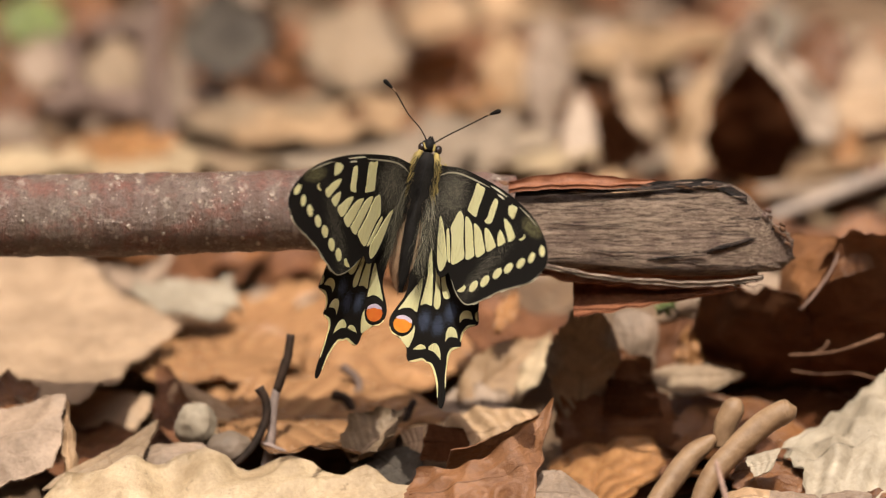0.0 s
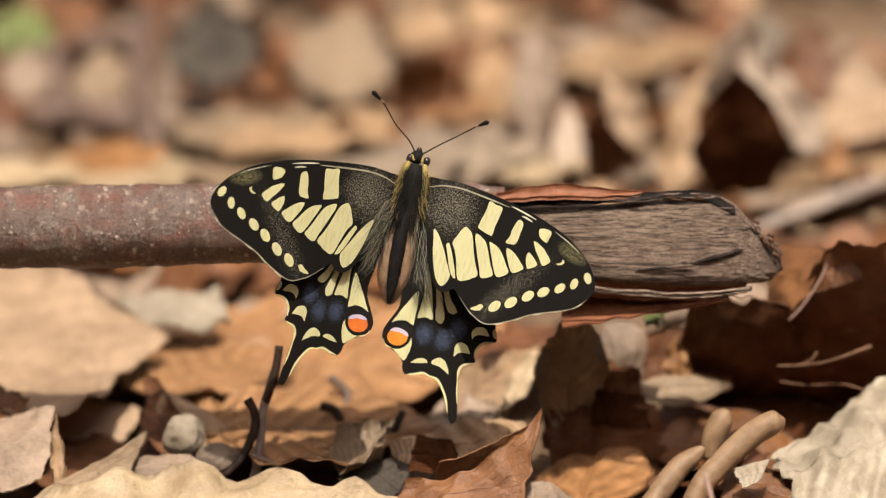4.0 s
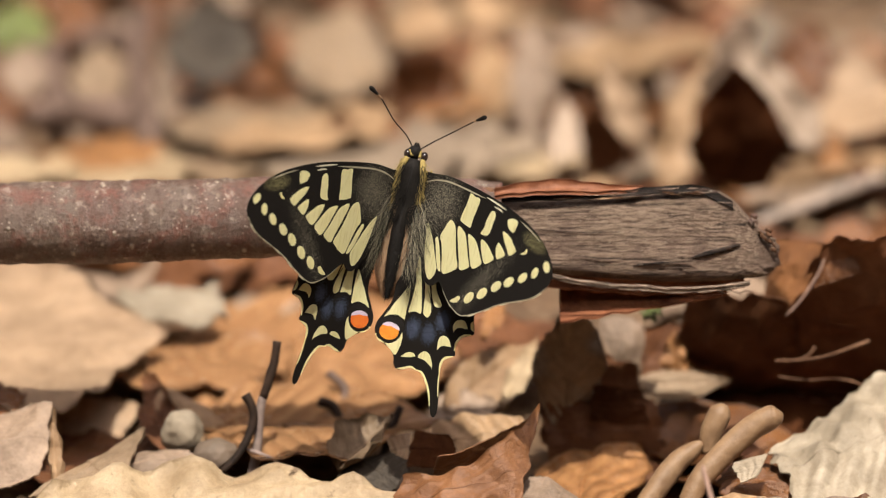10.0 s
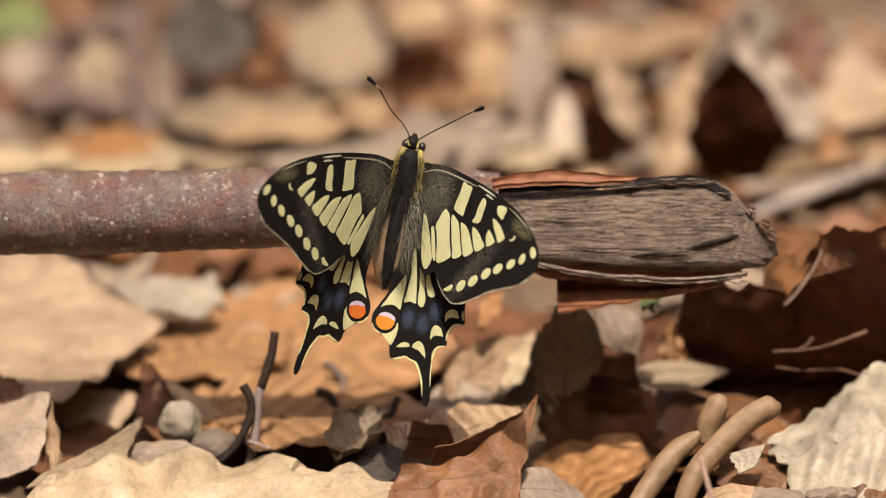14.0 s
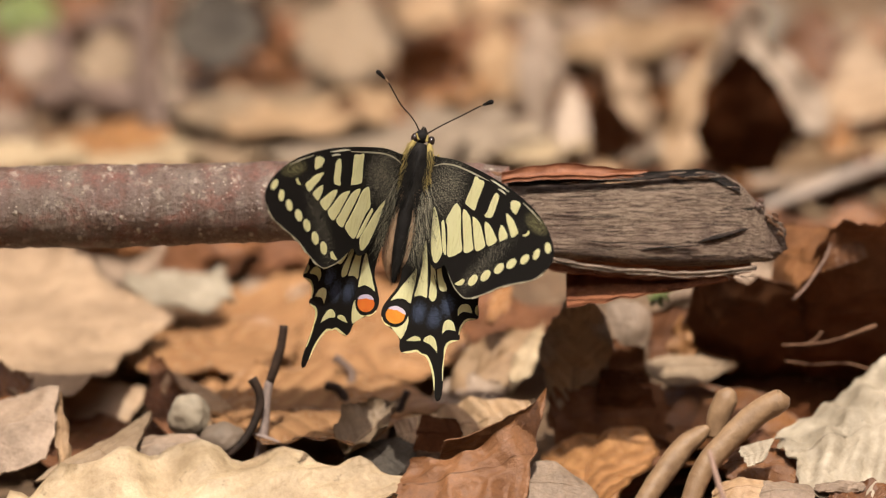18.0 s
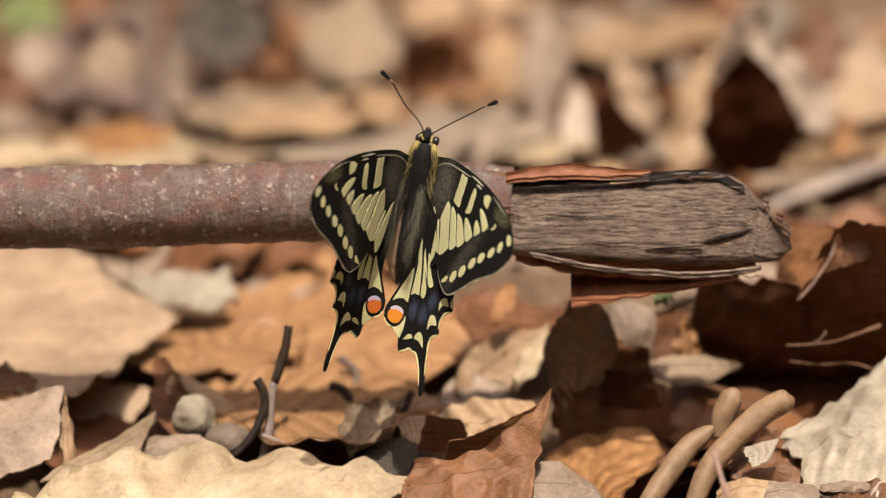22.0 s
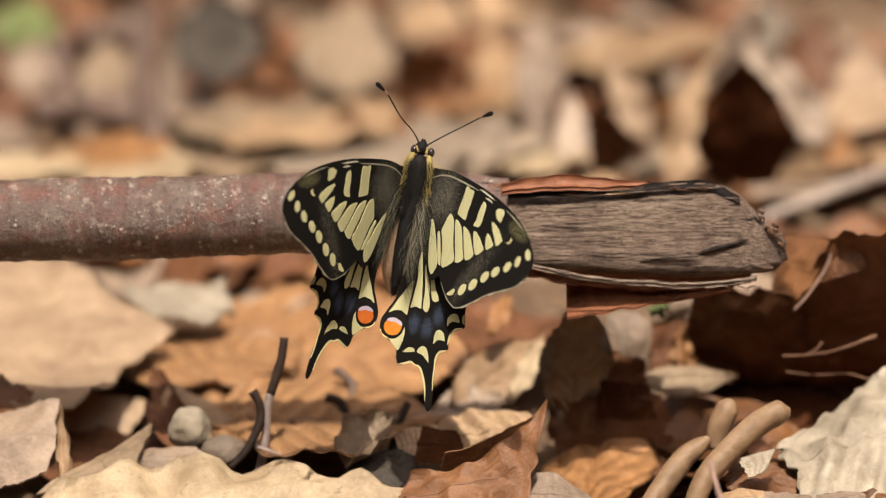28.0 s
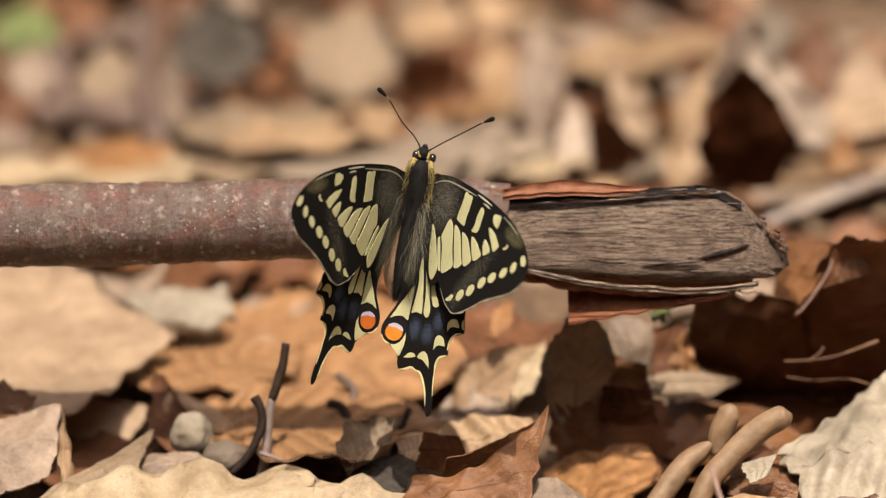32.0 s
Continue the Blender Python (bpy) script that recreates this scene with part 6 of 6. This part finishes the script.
def build_litter():
    """The far litter, past counting: hundreds of small leaves lying and standing at all angles."""
    rng = random.Random(29)
    mats = (BUFF, TAN, CREAM, RUST, MAUVE, ORANGE, DARK, WHITE, SHADE_UMBER)
    shares = (6, 4, 6, 2, 3, 3, 0, 3, 0)
    shapes = []
    for i in range(10):
        ob = leaf_mesh("shape", 1.0 * rng.uniform(24, 46), rng.uniform(8, 14), BUFF, curl=rng.uniform(-40, 40), fold=rng.uniform(-5, 30), cup=rng.uniform(-0.3, 0.4), wave=rng.uniform(0.5, 2.5), crumple=2.2, seed=300 + i, nu=10, nv=6, rib=False)
        me = ob.data
        uv = [(0.0, 0.0)] * len(me.vertices)
        layer = me.uv_layers[0].data
        for lp in me.loops:
            uv[lp.vertex_index] = tuple(layer[lp.index].uv)
        shapes.append(([v.co.copy() for v in me.vertices], [tuple(p.vertices) for p in me.polygons], uv))
        bpy.data.objects.remove(ob)
        bpy.data.meshes.remove(me)
    verts, faces, uvs, index = [], [], [], []
    def strew(m):
        k = rng.choices(range(9), shares)[0]
        vs, fs, us = shapes[rng.randrange(10)]
        o = len(verts)
        verts.extend(m @ v for v in vs)
        faces.extend(tuple(o + q for q in f) for f in fs)
        uvs.extend(us)
        index.extend([k] * len(fs))

    # behind the counted leaves, where the floor runs out of sight
    for n in range(420):
        y = 390 + 420 * rng.random()
        x = rng.uniform(-1, 1) * (112 + 0.1 * y)
        t = 30 if rng.random() < 0.4 else 12
        strew(Matrix.Translation((x * MM, y * MM, (rng.uniform(-10, -4) - slope(y)) * MM)) @ pose(0, 0, 0, rng.gauss(0, t), rng.gauss(0, t), rng.uniform(0, 360)))
    # the same floor goes on all round, thinning out unevenly
    for n in range(5200):
        r, a = 2600 * rng.random() ** 0.6, rng.uniform(0, 6.283)
        x, y = r * math.cos(a), r * math.sin(a)
        if abs(x) < 150 + 0.12 * max(y, 0) and -70 < y < 780:
            continue
        if r > 1300 and noise.noise(Vector((x * 0.002, y * 0.002, 2.0))) < (r - 2000) / 900:
            continue
        strew(Matrix.Translation((x * MM, y * MM, (rng.uniform(-11, -5) - slope(y)) * MM)) @ pose(0, 0, 0, rng.gauss(0, 12), rng.gauss(0, 12), rng.uniform(0, 360)) @ Matrix.Scale(rng.uniform(1.2, 2.4), 4))
    ob = mesh_object("leaf_litter", verts, faces, mats[0], uvs=uvs)
    for mat in mats[1:]:
        ob.data.materials.append(mat)
    ob.data.polygons.foreach_set("material_index", index)
    tagged(ob, "deep litter of brown and tan dead leaves on the forest floor", "leaf litter", kind="stuff")


build_fill()
build_litter()


# ---- movement of the wings ----
LEFT_FORE = [(0, 63.5, -3.2), (0.5, 62.6, -2.7), (1, 61.7, -2.9), (1.5, 58.8, -2.8), (2, 46.2, -2.6), (2.5, 48.9, -2.2), (3, 46.8, -2.4), (3.5, 40.3, -2.3), (5.5, 34.6, -2.1), (6, 34.8, -1.8), (6.5, 14.3, -2.5), (7, 28.7, -1.6), (7.5, 37.5, -1.3), (8, 35.8, -1.6), (8.5, 39.6, -1.3), (9, 41.8, -1.3), (9.5, 46.4, -1.3), (10, 54.0, -1.1), (10.5, 58.5, -1.2), (11, 59.8, -1.0), (11.5, 60.3, -1.5), (12, 61.0, -1.3), (12.5, 56.8, -1.6), (13, 54.7, -1.5), (13.5, 57.1, -1.6), (14, 58.6, -1.5), (14.5, 59.6, -1.4), (16.5, 56.0, -1.6), (17, 59.6, -1.4), (17.5, 63.3, -1.2), (18, 58.0, -1.1), (18.5, 59.6, -1.2), (19, 65.4, -1.4), (19.5, 67.5, -1.4), (20, 73.1, -1.4), (20.5, 72.9, -1.8), (21, 71.1, -1.8), (21.5, 70.8, -1.9), (22, 71.2, -1.6), (22.5, 71.7, -2.1), (23, 64.5, -2.2), (23.5, 65.6, -2.0), (24, 65.0, -2.0), (24.5, 61.5, -1.8), (25, 62.9, -2.1), (25.5, 60.1, -2.2), (27.5, 66.4, -2.2), (28, 63.9, -2.4), (28.5, 63.9, -2.7), (29, 62.3, -2.0), (29.5, 63.9, -1.9), (30, 65.9, -2.2), (30.5, 67.8, -2.1), (31, 70.8, -2.4), (31.5, 68.1, -2.9), (32, 66.2, -2.9)]
RIGHT_FORE = [(0, 59.0, 1.2), (0.5, 57.1, 1.6), (1, 56.9, 1.5), (1.5, 54.2, 1.7), (2, 41.5, 2.2), (2.5, 44.0, 2.1), (3, 42.8, 2.6), (3.5, 34.7, 2.4), (5.5, 29.5, 2.1), (6, 30.8, 2.6), (6.5, 9.0, 2.1), (7, 25.9, 2.9), (7.5, 33.1, 2.7), (8, 32.7, 2.7), (8.5, 35.1, 2.9), (9, 38.4, 3.2), (9.5, 43.2, 3.0), (10, 51.1, 2.9), (10.5, 55.7, 2.5), (11, 56.2, 2.4), (11.5, 57.0, 1.7), (12, 56.9, 1.5), (12.5, 54.3, 1.8), (13, 50.5, 1.8), (13.5, 54.1, 2.1), (14, 55.9, 2.2), (14.5, 56.9, 2.3), (16.5, 53.0, 2.5), (17, 56.2, 2.2), (17.5, 59.6, 1.9), (18, 53.7, 2.3), (18.5, 56.1, 2.4), (19, 61.8, 2.0), (19.5, 64.3, 2.2), (20, 70.3, 1.9), (20.5, 69.9, 2.1), (21, 67.6, 2.6), (21.5, 68.0, 2.7), (22, 69.0, 2.7), (22.5, 69.8, 2.5), (23, 61.9, 3.1), (23.5, 63.2, 3.3), (24, 62.5, 3.2), (24.5, 59.5, 2.8), (25, 61.5, 2.7), (25.5, 56.8, 2.6), (27.5, 63.0, 2.0), (28, 61.2, 2.2), (28.5, 61.7, 2.5), (29, 59.2, 2.5), (29.5, 60.7, 2.2), (30, 63.0, 2.1), (30.5, 64.8, 1.8), (31, 68.7, 1.8), (31.5, 65.5, 2.4), (32, 63.2, 2.7)]
LEFT_HIND = [(0, 56.6, 1.0), (0.5, 55.9, 1.1), (1, 55.0, 0.9), (1.5, 52.1, 0.8), (2, 39.9, 1.0), (2.5, 42.7, 1.3), (3, 39.0, 1.4), (3.5, 33.9, 1.3), (5.5, 30.8, 2.2), (6, 30.2, 2.2), (6.5, 11.8, 2.1), (7, 26.2, 2.2), (7.5, 34.0, 2.4), (8, 31.1, 2.0), (8.5, 33.9, 2.3), (9, 35.3, 2.1), (9.5, 39.7, 2.0), (10, 47.6, 1.7), (10.5, 52.8, 1.7), (11, 53.4, 1.7), (11.5, 53.8, 1.4), (12, 55.1, 1.8), (12.5, 49.3, 1.0), (13, 47.6, 1.4), (13.5, 50.4, 1.2), (14, 52.4, 1.0), (14.5, 52.9, 1.2), (16.5, 48.8, 0.9), (17, 52.7, 1.1), (17.5, 57.0, 1.3), (18, 51.2, 0.9), (18.5, 52.6, 0.9), (19, 59.9, 0.7), (19.5, 62.1, 0.7), (20, 68.0, 1.1), (20.5, 66.7, 1.0), (21, 63.1, 1.5), (21.5, 63.2, 1.0), (22, 64.6, 0.9), (22.5, 66.1, 0.2), (23, 57.5, 0.4), (23.5, 58.8, 0.1), (24, 59.4, -0.2), (24.5, 55.7, 0.1), (25, 57.5, -0.3), (25.5, 52.4, -0.1), (27.5, 58.8, -0.1), (28, 56.3, -0.4), (28.5, 56.7, -0.7), (29, 54.6, -0.2), (29.5, 55.3, -0.2), (30, 58.6, -0.5), (30.5, 60.4, -0.4), (31, 64.4, -0.5), (31.5, 60.7, -0.7), (32, 59.3, -0.7)]
RIGHT_HIND = [(0, 44.3, 0.2), (0.5, 41.8, 0.1), (1, 42.2, 0.0), (1.5, 39.1, 0.2), (2, 22.1, 0.2), (2.5, 27.7, 0.1), (3, 23.9, 0.5), (3.5, 12.3, 0.5), (5.5, 5.4, 0.3), (6, 6.8, 0.3), (6.5, 6.5, -0.9), (7, 5.0, 0.4), (7.5, 14.1, 0.4), (8, 12.4, 0.7), (8.5, 15.4, 0.7), (9, 20.9, 0.8), (9.5, 25.4, 0.9), (10, 35.3, 1.1), (10.5, 40.1, 1.1), (11, 41.7, 1.0), (11.5, 41.8, 1.0), (12, 40.3, 1.1), (12.5, 38.8, 1.1), (13, 33.8, 0.7), (13.5, 38.5, 0.9), (14, 40.9, 1.2), (14.5, 41.5, 1.2), (16.5, 37.7, 1.1), (17, 40.5, 1.0), (17.5, 45.9, 1.1), (18, 37.3, 1.2), (18.5, 41.0, 1.1), (19, 48.3, 1.3), (19.5, 51.0, 1.1), (20, 58.3, 0.9), (20.5, 58.1, 1.0), (21, 55.2, 0.8), (21.5, 55.7, 1.2), (22, 58.8, 0.6), (22.5, 59.0, 1.1), (23, 50.6, 1.0), (23.5, 52.1, 1.4), (24, 50.7, 1.0), (24.5, 44.9, 1.0), (25, 47.8, 0.8), (25.5, 42.6, 0.8), (27.5, 49.8, 0.9), (28, 47.4, 1.4), (28.5, 48.4, 1.2), (29, 45.1, 0.9), (29.5, 46.6, 1.0), (30, 48.2, 1.4), (30.5, 50.1, 1.3), (31, 55.1, 1.1), (31.5, 51.3, 1.1), (32, 48.7, 1.5)]


def motions():
    """The wings open and close slowly about their hinges on the thorax."""
    # each wing turns about its hinge and swings a little towards the body; the right pair sits further out and back
    for wing, side, rows, (out, ahead, low) in ((LEFT[0], -1, LEFT_FORE, (0, 0, 0)), (RIGHT[0], 1, RIGHT_FORE, (0.71, 0.98, 0)), (LEFT[1], -1, LEFT_HIND, (0, 0, 0.5)), (RIGHT[1], 1, RIGHT_HIND, (-2.51, -1.0, 2.4))):
        walk(wing, [(t, Matrix.Translation((side * (HINGE + out) * MM, ahead * MM, (1.1 - low) * MM)) @ Matrix.Rotation(-side * radians(a), 4, "Y") @ Matrix.Translation((0, 0.003, 0)) @ Matrix.Rotation(-side * radians(b), 4, "Z") @ Matrix.Translation((0, -0.003, 0))) for t, a, b in rows])


motions()
